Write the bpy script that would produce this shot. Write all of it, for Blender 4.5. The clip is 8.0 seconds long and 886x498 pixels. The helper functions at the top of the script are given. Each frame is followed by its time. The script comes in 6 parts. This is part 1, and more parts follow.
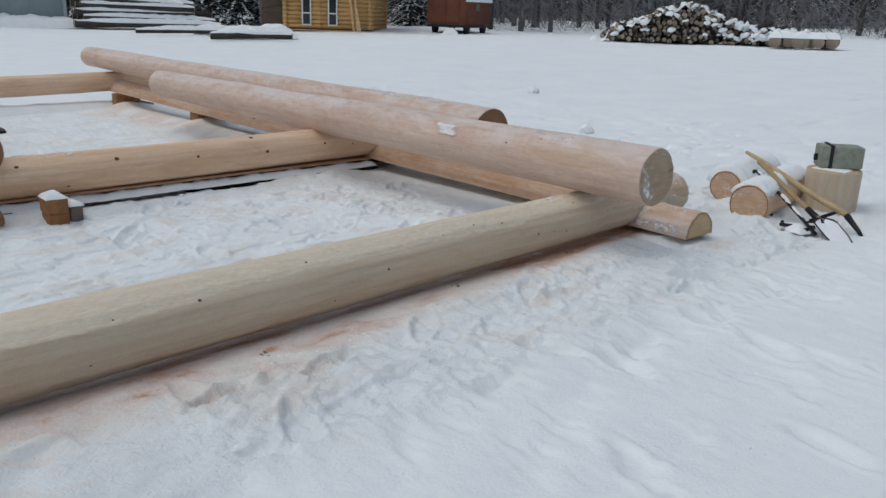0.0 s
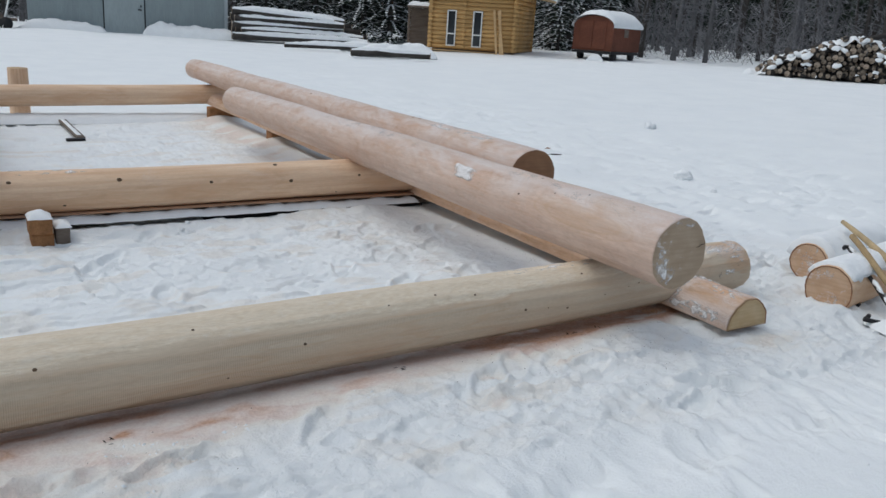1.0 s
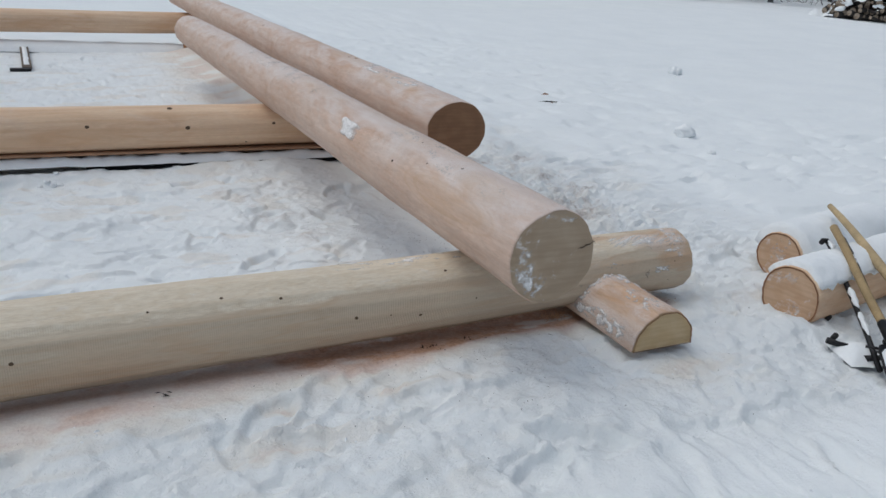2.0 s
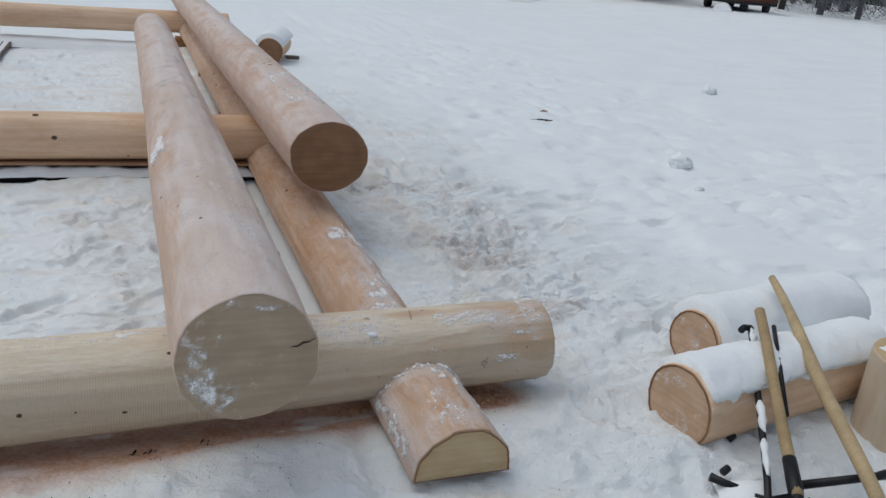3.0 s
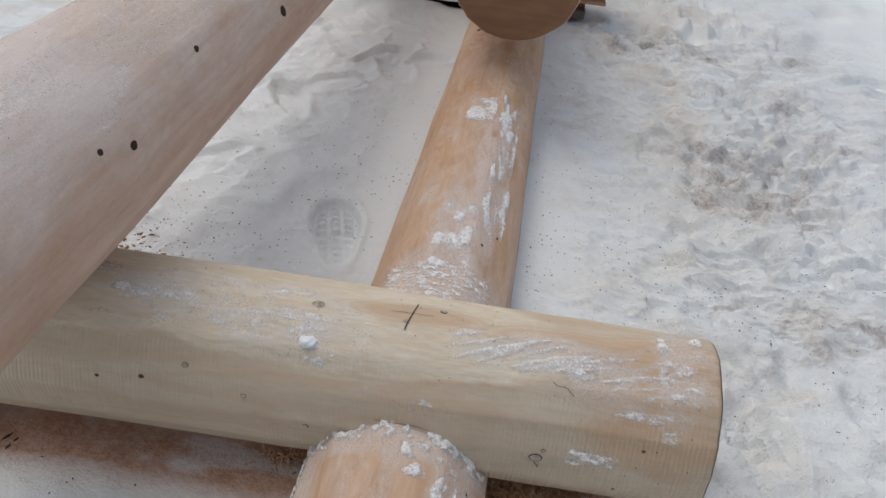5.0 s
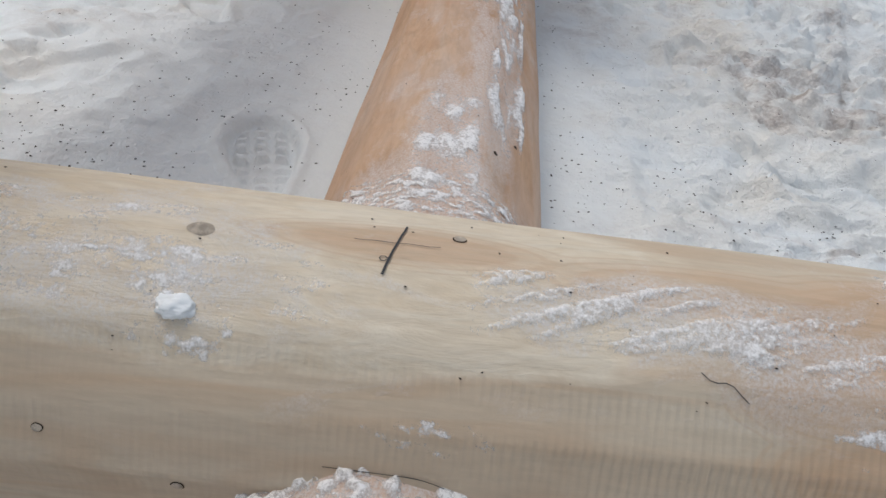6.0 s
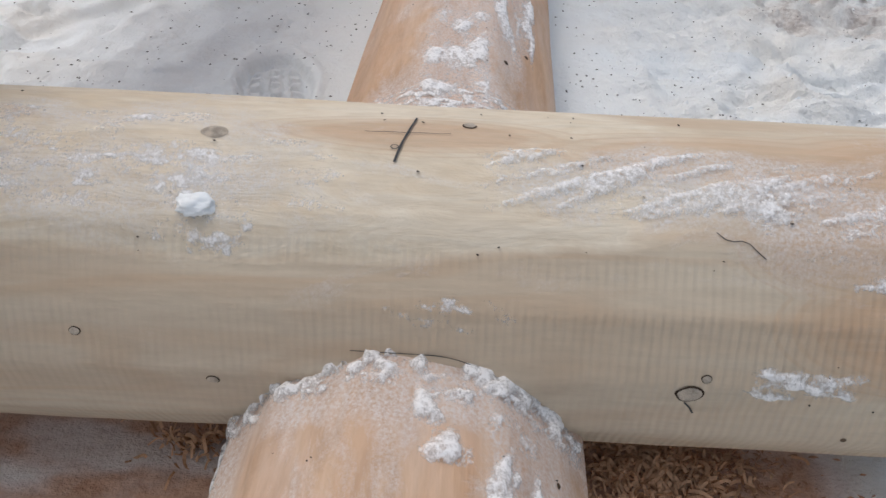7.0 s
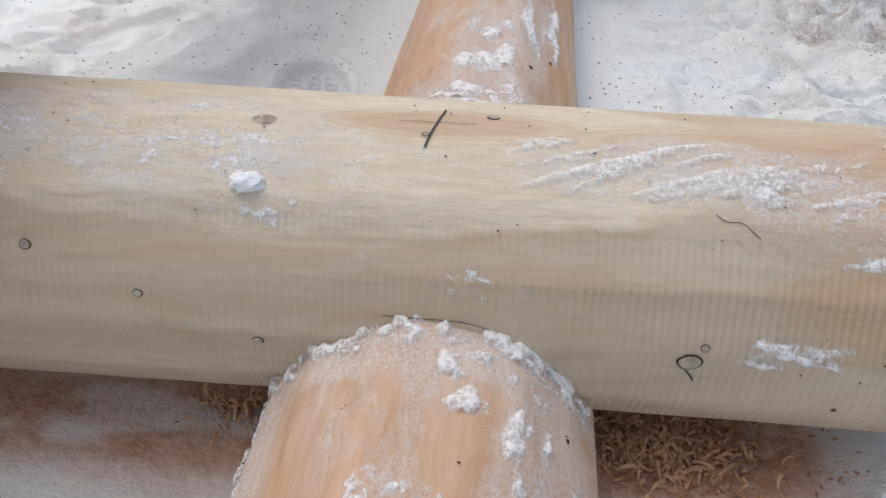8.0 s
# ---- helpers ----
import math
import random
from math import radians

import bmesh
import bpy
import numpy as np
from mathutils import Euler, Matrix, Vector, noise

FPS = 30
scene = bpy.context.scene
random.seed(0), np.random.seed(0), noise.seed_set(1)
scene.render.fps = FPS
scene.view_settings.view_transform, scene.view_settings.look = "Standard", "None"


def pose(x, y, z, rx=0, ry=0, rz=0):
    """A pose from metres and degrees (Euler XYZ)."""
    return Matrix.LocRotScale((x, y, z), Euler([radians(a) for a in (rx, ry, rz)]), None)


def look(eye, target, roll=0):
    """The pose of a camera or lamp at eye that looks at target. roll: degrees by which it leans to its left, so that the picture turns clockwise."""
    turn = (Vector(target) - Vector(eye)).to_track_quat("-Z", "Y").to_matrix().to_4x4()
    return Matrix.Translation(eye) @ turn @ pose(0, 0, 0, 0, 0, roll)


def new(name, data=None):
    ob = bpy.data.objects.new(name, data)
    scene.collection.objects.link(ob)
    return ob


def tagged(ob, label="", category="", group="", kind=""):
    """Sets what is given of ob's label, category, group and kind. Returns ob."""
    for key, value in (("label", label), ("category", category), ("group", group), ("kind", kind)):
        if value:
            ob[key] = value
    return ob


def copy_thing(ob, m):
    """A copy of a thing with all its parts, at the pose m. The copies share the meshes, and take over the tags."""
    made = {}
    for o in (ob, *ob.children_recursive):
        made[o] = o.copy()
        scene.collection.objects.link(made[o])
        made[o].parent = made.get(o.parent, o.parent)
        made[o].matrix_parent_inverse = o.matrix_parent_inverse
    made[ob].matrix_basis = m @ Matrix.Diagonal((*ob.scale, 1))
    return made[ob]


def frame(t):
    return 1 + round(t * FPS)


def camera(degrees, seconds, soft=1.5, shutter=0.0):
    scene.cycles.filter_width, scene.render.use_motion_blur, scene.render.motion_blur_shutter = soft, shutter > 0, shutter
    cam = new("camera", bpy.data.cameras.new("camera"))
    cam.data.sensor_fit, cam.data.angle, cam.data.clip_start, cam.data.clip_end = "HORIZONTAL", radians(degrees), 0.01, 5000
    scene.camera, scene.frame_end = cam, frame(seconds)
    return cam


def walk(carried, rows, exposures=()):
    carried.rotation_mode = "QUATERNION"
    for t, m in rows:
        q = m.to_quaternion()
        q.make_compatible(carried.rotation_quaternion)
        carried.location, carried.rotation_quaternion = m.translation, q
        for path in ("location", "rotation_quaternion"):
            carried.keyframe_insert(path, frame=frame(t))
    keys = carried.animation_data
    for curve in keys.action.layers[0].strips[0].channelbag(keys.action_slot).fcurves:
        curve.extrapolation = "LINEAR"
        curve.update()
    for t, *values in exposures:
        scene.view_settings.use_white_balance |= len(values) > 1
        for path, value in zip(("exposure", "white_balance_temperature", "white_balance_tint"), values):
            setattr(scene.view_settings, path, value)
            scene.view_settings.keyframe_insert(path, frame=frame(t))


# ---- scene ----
cam = camera(57.3, 8.0)
PATH = [
    (0, (-4.407, -2.942, 1.303), (-3.097, -1.538, 0.743), 1.7),
    (0.5, (-3.865, -3.011, 1.376), (-2.721, -1.451, 0.87), 1.8),
    (1, (-3.277, -2.876, 1.358), (-2.246, -1.244, 0.831), 3.7),
    (2.3, (-1.684, -2.445, 1.367), (-0.814, -0.786, 0.665), 5.2),
    (2.5, (-1.416, -2.377, 1.35), (-0.566, -0.704, 0.657), 5.5),
    (3, (-0.833, -2.197, 1.376), (-0.104, -0.465, 0.693), 6.1),
    (3.5, (-0.344, -2.042, 1.386), (0.155, -0.247, 0.659), 6.5),
    (4, (0.048, -1.807, 1.36), (0.126, -0.02, 0.466), 6.6),
    (4.2, (0.12, -1.674, 1.332), (0.103, 0.079, 0.371), 6.9),
    (5.3, (0.107, -0.763, 0.926), (-0.033, 0.88, -0.205), 6.4),
    (5.5, (0.057, -0.648, 0.807), (-0.009, 0.999, -0.327), 7.4),
    (6, (0.039, -0.518, 0.642), (0.02, 1.139, -0.477), 7.3),
    (6.5, (0.042, -0.495, 0.63), (-0.008, 1.143, -0.518), 4.6),
    (7, (0.056, -0.555, 0.603), (-0.025, 1.036, -0.605), 1.9),
    (7.5, (0.065, -0.607, 0.608), (-0.052, 0.976, -0.609), 1.6),
    (8, (0.064, -0.624, 0.617), (-0.088, 0.984, -0.563), 1.5),
]
# the clip's camera opens up and warms as it comes down to the wood
EXPOSURES = [(0, -0.71, 6210, 6), (0.5, -0.61, 6210, 6), (1.0, -0.59, 6210, 6), (2.5, -0.69, 6190, 6), (3.5, -0.65, 6210, 6), (4.2, -0.61, 6370, 8), (5.3, -0.4, 6600, 8), (6.0, -0.34, 6450, 7), (6.5, -0.36, 6420, 7), (7.0, -0.2, 6480, 9), (8.0, -0.09, 6480, 9)]
walk(cam, [(t, look(eye, target, roll)) for t, eye, target, roll in PATH], EXPOSURES)

# ---- sky and sun: a bright overcast winter day, the light a little stronger from one side of the yard ----
SUN_ELEVATION, SUN_TURN = 66.0, -58.0
world = bpy.data.worlds.new("overcast_sky")
scene.world = world
world.use_nodes = True
wn = world.node_tree
wn.nodes.clear()
w_out = wn.nodes.new("ShaderNodeOutputWorld")
w_bg = wn.nodes.new("ShaderNodeBackground")
w_sky = wn.nodes.new("ShaderNodeTexSky")
w_hue = wn.nodes.new("ShaderNodeHueSaturation")
w_sky.sky_type = "NISHITA"
w_sky.sun_disc = False
w_sky.sun_elevation = radians(SUN_ELEVATION)
w_sky.sun_rotation = radians(SUN_TURN)
w_sky.air_density, w_sky.dust_density, w_sky.ozone_density = 1.2, 4.0, 1.0
w_hue.inputs["Saturation"].default_value = 0.62
w_bg.inputs["Strength"].default_value = 0.165
wn.links.new(w_sky.outputs[0], w_hue.inputs["Color"])
wn.links.new(w_hue.outputs[0], w_bg.inputs["Color"])
wn.links.new(w_bg.outputs[0], w_out.inputs["Surface"])
sun_data = bpy.data.lights.new("sun", "SUN")
sun_data.energy, sun_data.angle, sun_data.color = 0.4, radians(90), (1.0, 0.98, 0.95)
sun = new("sun", sun_data)
sun.matrix_world = look(
    (20 * math.sin(radians(SUN_TURN)), 20 * math.cos(radians(SUN_TURN)), 20 * math.tan(radians(SUN_ELEVATION))), (0, 0, 0))


# ---- small tools ----
def vnoise(x, y, seed=0):
    """Smooth value noise on arrays, 0 to 1."""
    xi, yi = np.floor(x).astype(np.int64), np.floor(y).astype(np.int64)
    fx, fy = x - xi, y - yi
    fx, fy = fx * fx * (3 - 2 * fx), fy * fy * (3 - 2 * fy)

    def cell(a, b):
        h = (a * 374761393 + b * 668265263 + seed * 974634777) & 0x7FFFFFFF
        h = ((h ^ (h >> 13)) * 1274126177) & 0x7FFFFFFF
        return ((h ^ (h >> 16)) & 0xFFFF) / 65535.0

    low = cell(xi, yi) * (1 - fx) + cell(xi + 1, yi) * fx
    high = cell(xi, yi + 1) * (1 - fx) + cell(xi + 1, yi + 1) * fx
    return low * (1 - fy) + high * fy


def fbm(x, y, seed=0, octaves=3):
    total, size, weight = 0.0, 1.0, 0.0
    for k in range(octaves):
        total = total + size * vnoise(x * 2 ** k + 17.3 * k, y * 2 ** k - 9.1 * k, seed + k)
        weight += size
        size *= 0.5
    return total / weight


def smooth(a, b, v):
    u = np.clip((v - a) / (b - a), 0, 1)
    return u * u * (3 - 2 * u)


def raw_mesh(name, verts, faces, material=None, shade=True):
    me = bpy.data.meshes.new(name)
    me.from_pydata([tuple(v) for v in verts], [], [tuple(f) for f in faces])
    if material:
        me.materials.append(material)
    if shade:
        me.polygons.foreach_set("use_smooth", [True] * len(me.polygons))
    me.update()
    return me


def from_bm(name, bm, material=None, shade=False):
    me = bpy.data.meshes.new(name)
    bm.normal_update()
    bm.to_mesh(me)
    bm.free()
    if material:
        me.materials.append(material)
    if shade:
        me.polygons.foreach_set("use_smooth", [True] * len(me.polygons))
    return me


def under(ob, parent, m=None):
    ob.parent = parent
    if m is not None:
        ob.matrix_basis = m
    return ob


def part(name, me, parent, m=None, label=""):
    return tagged(under(new(name, me), parent, m), label)


def block(sx, sy, sz, bevel=0.0, segments=1, rough=0.0, cuts=0, seed=0):
    """A box standing on z = 0, with worn edges and slightly uneven faces."""
    bm = bmesh.new()
    bmesh.ops.create_cube(bm, size=1)
    for v in bm.verts:
        v.co = Vector((v.co.x * sx, v.co.y * sy, (v.co.z + 0.5) * sz))
    if bevel:
        bmesh.ops.bevel(bm, geom=bm.edges[:], offset=bevel, segments=segments, affect="EDGES", profile=0.6)
    if cuts:
        bmesh.ops.subdivide_edges(bm, edges=bm.edges[:], cuts=cuts, use_grid_fill=True)
    if rough:
        for v in bm.verts:
            v.co += noise.noise_vector(v.co * 9 + Vector((seed, 0, 0))) * rough
    return bm


def tube(points, radii, sides=10, cap=True):
    """A round bar along points."""
    bm = bmesh.new()
    rings = []
    pts = [Vector(p) for p in points]
    for i, p in enumerate(pts):
        d = (pts[min(i + 1, len(pts) - 1)] - pts[max(i - 1, 0)]).normalized()
        side = d.orthogonal().normalized() if i == 0 else (last - d * last.dot(d)).normalized()
        last = side
        other = d.cross(side)
        r = radii[i] if hasattr(radii, "__len__") else radii
        rings.append([bm.verts.new(p + (side * math.cos(a) + other * math.sin(a)) * r)
                      for a in [2 * math.pi * k / sides for k in range(sides)]])
    for a, b in zip(rings, rings[1:]):
        for k in range(sides):
            bm.faces.new((a[k], a[(k + 1) % sides], b[(k + 1) % sides], b[k]))
    if cap:
        bm.faces.new(rings[0][::-1])
        bm.faces.new(rings[-1])
    return bm


# ---- materials ----
def base_material(name, roughness=0.7, specular=0.3, metallic=0.0):
    m = bpy.data.materials.new(name)
    m.use_nodes = True
    b = m.node_tree.nodes["Principled BSDF"]
    b.inputs["Roughness"].default_value = roughness
    b.inputs["Specular IOR Level"].default_value = specular
    b.inputs["Metallic"].default_value = metallic
    return m, m.node_tree, b


def add(nt, kind, **inputs):
    n = nt.nodes.new(kind)
    for key, value in inputs.items():
        n.inputs[key.replace("_", " ")].default_value = value
    return n


def noise_of(nt, coords, scale, stretch=(1, 1, 1), detail=4.0, rough=0.55, distortion=0.0):
    mp = add(nt, "ShaderNodeMapping", Scale=stretch)
    nt.links.new(coords, mp.inputs["Vector"])
    n = add(nt, "ShaderNodeTexNoise", Scale=scale, Detail=detail, Roughness=rough, Distortion=distortion)
    nt.links.new(mp.outputs[0], n.inputs["Vector"])
    return n.outputs["Fac"]


def ramp(nt, fac, *stops):
    n = nt.nodes.new("ShaderNodeValToRGB")
    while len(n.color_ramp.elements) < len(stops):
        n.color_ramp.elements.new(0.5)
    for e, (p, c) in zip(n.color_ramp.elements, stops):
        e.position = p
        e.color = (*c, 1) if hasattr(c, "__len__") else (c, c, c, 1)
    nt.links.new(fac, n.inputs[0])
    return n.outputs[0]


def blend(nt, fac, a, b, mode="MIX"):
    n = nt.nodes.new("ShaderNodeMix")
    n.data_type, n.blend_type = "RGBA", mode
    for socket, value in ((n.inputs[0], fac), (n.inputs[6], a), (n.inputs[7], b)):
        if hasattr(value, "is_linked"):
            nt.links.new(value, socket)
        elif hasattr(value, "__len__"):
            socket.default_value = (*value, 1)
        else:
            socket.default_value = value
    return n.outputs[2]


def times(nt, a, b, op="MULTIPLY"):
    n = nt.nodes.new("ShaderNodeMath")
    n.operation = op
    for socket, value in ((n.inputs[0], a), (n.inputs[1], b)):
        if hasattr(value, "is_linked"):
            nt.links.new(value, socket)
        else:
            socket.default_value = value
    return n.outputs[0]


def bump(nt, shader, *layers):
    """Layers of (height, strength, distance in metres)."""
    before = None
    for height, strength, distance in layers:
        n = add(nt, "ShaderNodeBump", Strength=strength, Distance=distance)
        nt.links.new(height, n.inputs["Height"])
        if before:
            nt.links.new(before, n.inputs["Normal"])
        before = n.outputs[0]
    nt.links.new(before, shader.inputs["Normal"])


def coords_of(nt):
    return nt.nodes.new("ShaderNodeTexCoord").outputs["Object"]


def up_of(nt):
    """How far a surface looks up."""
    g = nt.nodes.new("ShaderNodeNewGeometry")
    s = nt.nodes.new("ShaderNodeSeparateXYZ")
    nt.links.new(g.outputs["Normal"], s.inputs[0])
    return s.outputs["Z"]


def peeled_wood(name, pale, mid, tan, frost=0.0, frost_scale=7.0, chatter=0.0, tan_amount=0.5, mottle=0.0, contours=0.25, veil=0.0):
    """Peeled and planed log: grain along local x, stains of inner bark, rime where it lies up."""
    m, nt, b = base_material(name, 0.62, 0.25)
    c = coords_of(nt)
    grain = noise_of(nt, c, 26, (0.05, 1, 1), 5, 0.6, 0.4)
    broad = noise_of(nt, c, 3.2, (0.35, 1, 1), 4, 0.55, 0.6)
    blotch = noise_of(nt, c, 8.5, (0.5, 1, 1), 5, 0.62, 0.8)
    fine = noise_of(nt, c, 160, (0.2, 1, 1), 3, 0.6)
    colour = blend(nt, ramp(nt, grain, (0.38, 0.0), (0.62, 1.0)), pale, mid)
    colour = blend(nt, ramp(nt, broad, (0.62 - 0.3 * tan_amount, 0.0), (0.86 - 0.3 * tan_amount, 1.0)), colour, tan)
    colour = blend(nt, ramp(nt, blotch, (0.58, 0.0), (0.74, 0.45)), colour, tuple(v * 0.86 for v in tan))
    flow = add(nt, "ShaderNodeTexWave", Scale=7.0, Distortion=7.0, Detail=2.5)
    flow.bands_direction = "Z"
    flow.inputs["Detail Scale"].default_value = 1.2
    slow = add(nt, "ShaderNodeMapping", Scale=(0.10, 1, 1))
    nt.links.new(c, slow.inputs["Vector"])
    nt.links.new(slow.outputs[0], flow.inputs["Vector"])
    colour = blend(nt, ramp(nt, flow.outputs["Fac"], (0.55, 0.0), (0.95, 0.30)), colour, tan)
    if mottle:
        worn = noise_of(nt, c, 34, (0.30, 1, 1), 6, 0.72, 0.8)
        dull = noise_of(nt, c, 12, (0.22, 1, 1), 5, 0.65, 1.0)
        colour = blend(nt, times(nt, ramp(nt, worn, (0.46, 0.0), (0.66, 1.0)), 0.55 * mottle), colour, tuple(v * 0.66 for v in tan))
        colour = blend(nt, times(nt, ramp(nt, dull, (0.45, 0.0), (0.66, 1.0)), 0.6 * mottle), colour, (0.66, 0.54, 0.46))
        film = noise_of(nt, c, 5.5, (0.55, 1, 1), 5, 0.6, 1.6)
        spread = times(nt, ramp(nt, film, (0.42, 0.0), (0.60, 1.0)), ramp(nt, up_of(nt), (-0.2, 0.1), (0.6, 1.0)))
        colour = blend(nt, times(nt, spread, veil), colour, (0.755, 0.69, 0.655))
    rings = noise_of(nt, c, 5.5, (0.10, 1, 1), 3, 0.5, 0.3)
    contour = times(nt, ramp(nt, times(nt, times(nt, rings, 95.0), 0.0, "SINE"), (0.35, 0.0), (0.95, 1.0)), ramp(nt, broad, (0.35, 0.2), (0.6, 1.0)))
    colour = blend(nt, times(nt, contour, contours), colour, tuple(v * w for v, w in zip(tan, (0.95, 0.86, 0.78))))
    bast = nt.nodes.new("ShaderNodeAttribute")
    bast.attribute_name = "bast"
    fibrous = noise_of(nt, c, 42, (0.28, 1, 1), 6, 0.7, 1.2)
    left_on = ramp(nt, times(nt, bast.outputs["Fac"], times(nt, blotch, 0.8), "ADD"), (0.72, 0.0), (0.86, 1.0))
    colour = blend(nt, times(nt, left_on, 0.8), colour, ramp(nt, fibrous, (0.34, (0.70, 0.59, 0.44)), (0.62, (0.80, 0.725, 0.595))))
    bark = nt.nodes.new("ShaderNodeAttribute")
    bark.attribute_name = "inner_bark"
    streaks = noise_of(nt, c, 60, (0.10, 1, 1), 5, 0.65, 0.5)
    uneven = times(nt, times(nt, blotch, 0.7), times(nt, streaks, 0.8), "ADD")
    ragged = ramp(nt, times(nt, bark.outputs["Fac"], uneven), (0.20, 0.0), (0.66, 1.0))
    colour = blend(nt, times(nt, ragged, 0.75), colour, ramp(nt, streaks, (0.35, (0.50, 0.31, 0.18)), (0.65, (0.62, 0.43, 0.29))))
    shift = times(nt, times(nt, bark.outputs["Fac"], 30.0), times(nt, broad, 9.0), "ADD")
    lines = times(nt, ramp(nt, times(nt, shift, 0.0, "SINE"), (0.2, 0.0), (0.9, 1.0)), ramp(nt, bark.outputs["Fac"], (0.05, 0.0), (0.3, 1.0)))
    colour = blend(nt, times(nt, lines, 0.28), colour, (0.52, 0.34, 0.21))
    colour = blend(nt, ramp(nt, fine, (0.3, 0.25), (0.6, 0.0)), colour, tuple(v * 0.7 for v in mid))
    heights = [(grain, 0.35, 0.007), (fine, 0.3, 0.0018), (blotch, 0.12, 0.01), (times(nt, left_on, fibrous), 0.4, 0.006)]
    if chatter:
        wave = add(nt, "ShaderNodeTexWave", Scale=chatter, Distortion=1.6, Detail=1.0)
        wave.inputs["Detail Scale"].default_value = 0.6
        nt.links.new(c, wave.inputs["Vector"])
        gate = ramp(nt, noise_of(nt, c, 4.0, (0.4, 1, 1), 2), (0.34, 0.15), (0.54, 1.0))
        gate = times(nt, gate, ramp(nt, up_of(nt), (0.35, 1.0), (0.7, 0.0)))
        ripple = times(nt, wave.outputs["Fac"], gate)
        colour = blend(nt, times(nt, ripple, 0.17), colour, tuple(v * 0.72 for v in pale))
        heights.append((ripple, 0.5, 0.002))
    if frost:
        rime = noise_of(nt, c, frost_scale, (0.55, 1, 1), 6, 0.7, 0.5)
        crumbs = noise_of(nt, c, 330, (1, 1, 1), 5, 0.8)
        lies = ramp(nt, up_of(nt), (0.35, 0.15), (0.9, 1.0))
        thick = nt.nodes.new("ShaderNodeAttribute")
        thick.attribute_name = "rime"
        grown = times(nt, rime, times(nt, thick.outputs["Fac"], 0.34), "ADD")
        mask = times(nt, ramp(nt, grown, (0.62 - 0.2 * frost, 0.0), (0.76 - 0.16 * frost, 1.0)), times(nt, lies, thick.outputs["Fac"], "MAXIMUM"))
        mask = times(nt, mask, ramp(nt, crumbs, (0.40, 0.1), (0.60, 1.0)))
        colour = blend(nt, times(nt, mask, 0.68), colour, (0.80, 0.79, 0.80))
        heights.append((times(nt, mask, crumbs), 0.35, 0.005))
        nt.links.new(ramp(nt, mask, (0.0, 0.6), (1.0, 0.9)), b.inputs["Roughness"])
    nt.links.new(colour, b.inputs["Base Color"])
    bump(nt, b, *heights)
    return m


def end_grain(name, pale, dark, rings=34.0, frost=0.0):
    """Sawn end: year rings round local x, saw marks, a darker rim of inner bark."""
    m, nt, b = base_material(name, 0.72, 0.2)
    c = coords_of(nt)
    wave = add(nt, "ShaderNodeTexWave", Scale=rings / 10, Distortion=1.2, Detail=2.0)
    wave.wave_type, wave.rings_direction = "RINGS", "X"
    nt.links.new(c, wave.inputs["Vector"])
    saw = noise_of(nt, c, 60, (1, 0.08, 1), 3, 0.6)
    patch = noise_of(nt, c, 9, (1, 1, 1), 4, 0.6, 0.5)
    colour = blend(nt, ramp(nt, wave.outputs["Fac"], (0.3, 0.0), (0.9, 0.35)), pale, dark)
    colour = blend(nt, ramp(nt, patch, (0.4, 0.0), (0.7, 0.6)), colour, dark)
    colour = blend(nt, ramp(nt, saw, (0.4, 0.3), (0.6, 0.0)), colour, tuple(v * 0.75 for v in dark))
    if frost:
        rime = noise_of(nt, c, 13, (1, 1, 1), 6, 0.7, 0.6)
        mask = ramp(nt, rime, (0.62 - 0.16 * frost, 0.0), (0.72 - 0.1 * frost, 1.0))
        colour = blend(nt, times(nt, mask, 0.7), colour, (0.80, 0.80, 0.82))
    nt.links.new(colour, b.inputs["Base Color"])
    bump(nt, b, (saw, 0.25, 0.003), (wave.outputs["Fac"], 0.08, 0.002))
    return m


def plain(name, colour, roughness=0.7, specular=0.3, metallic=0.0, vary=0.25, scale=8.0, relief=0.002, stretch=(1, 1, 1), other=None):
    m, nt, b = base_material(name, roughness, specular, metallic)
    c = coords_of(nt)
    big = noise_of(nt, c, scale, stretch, 4)
    small = noise_of(nt, c, scale * 11, stretch, 3)
    dark = other or tuple(v * (1 - vary) for v in colour)
    col = blend(nt, ramp(nt, big, (0.35, 0.0), (0.65, 1.0)), colour, dark)
    col = blend(nt, ramp(nt, small, (0.35, 0.35), (0.6, 0.0)), col, tuple(v * (1 - vary) for v in dark))
    nt.links.new(col, b.inputs["Base Color"])
    bump(nt, b, (small, 0.4, relief), (big, 0.3, relief * 4))
    return m


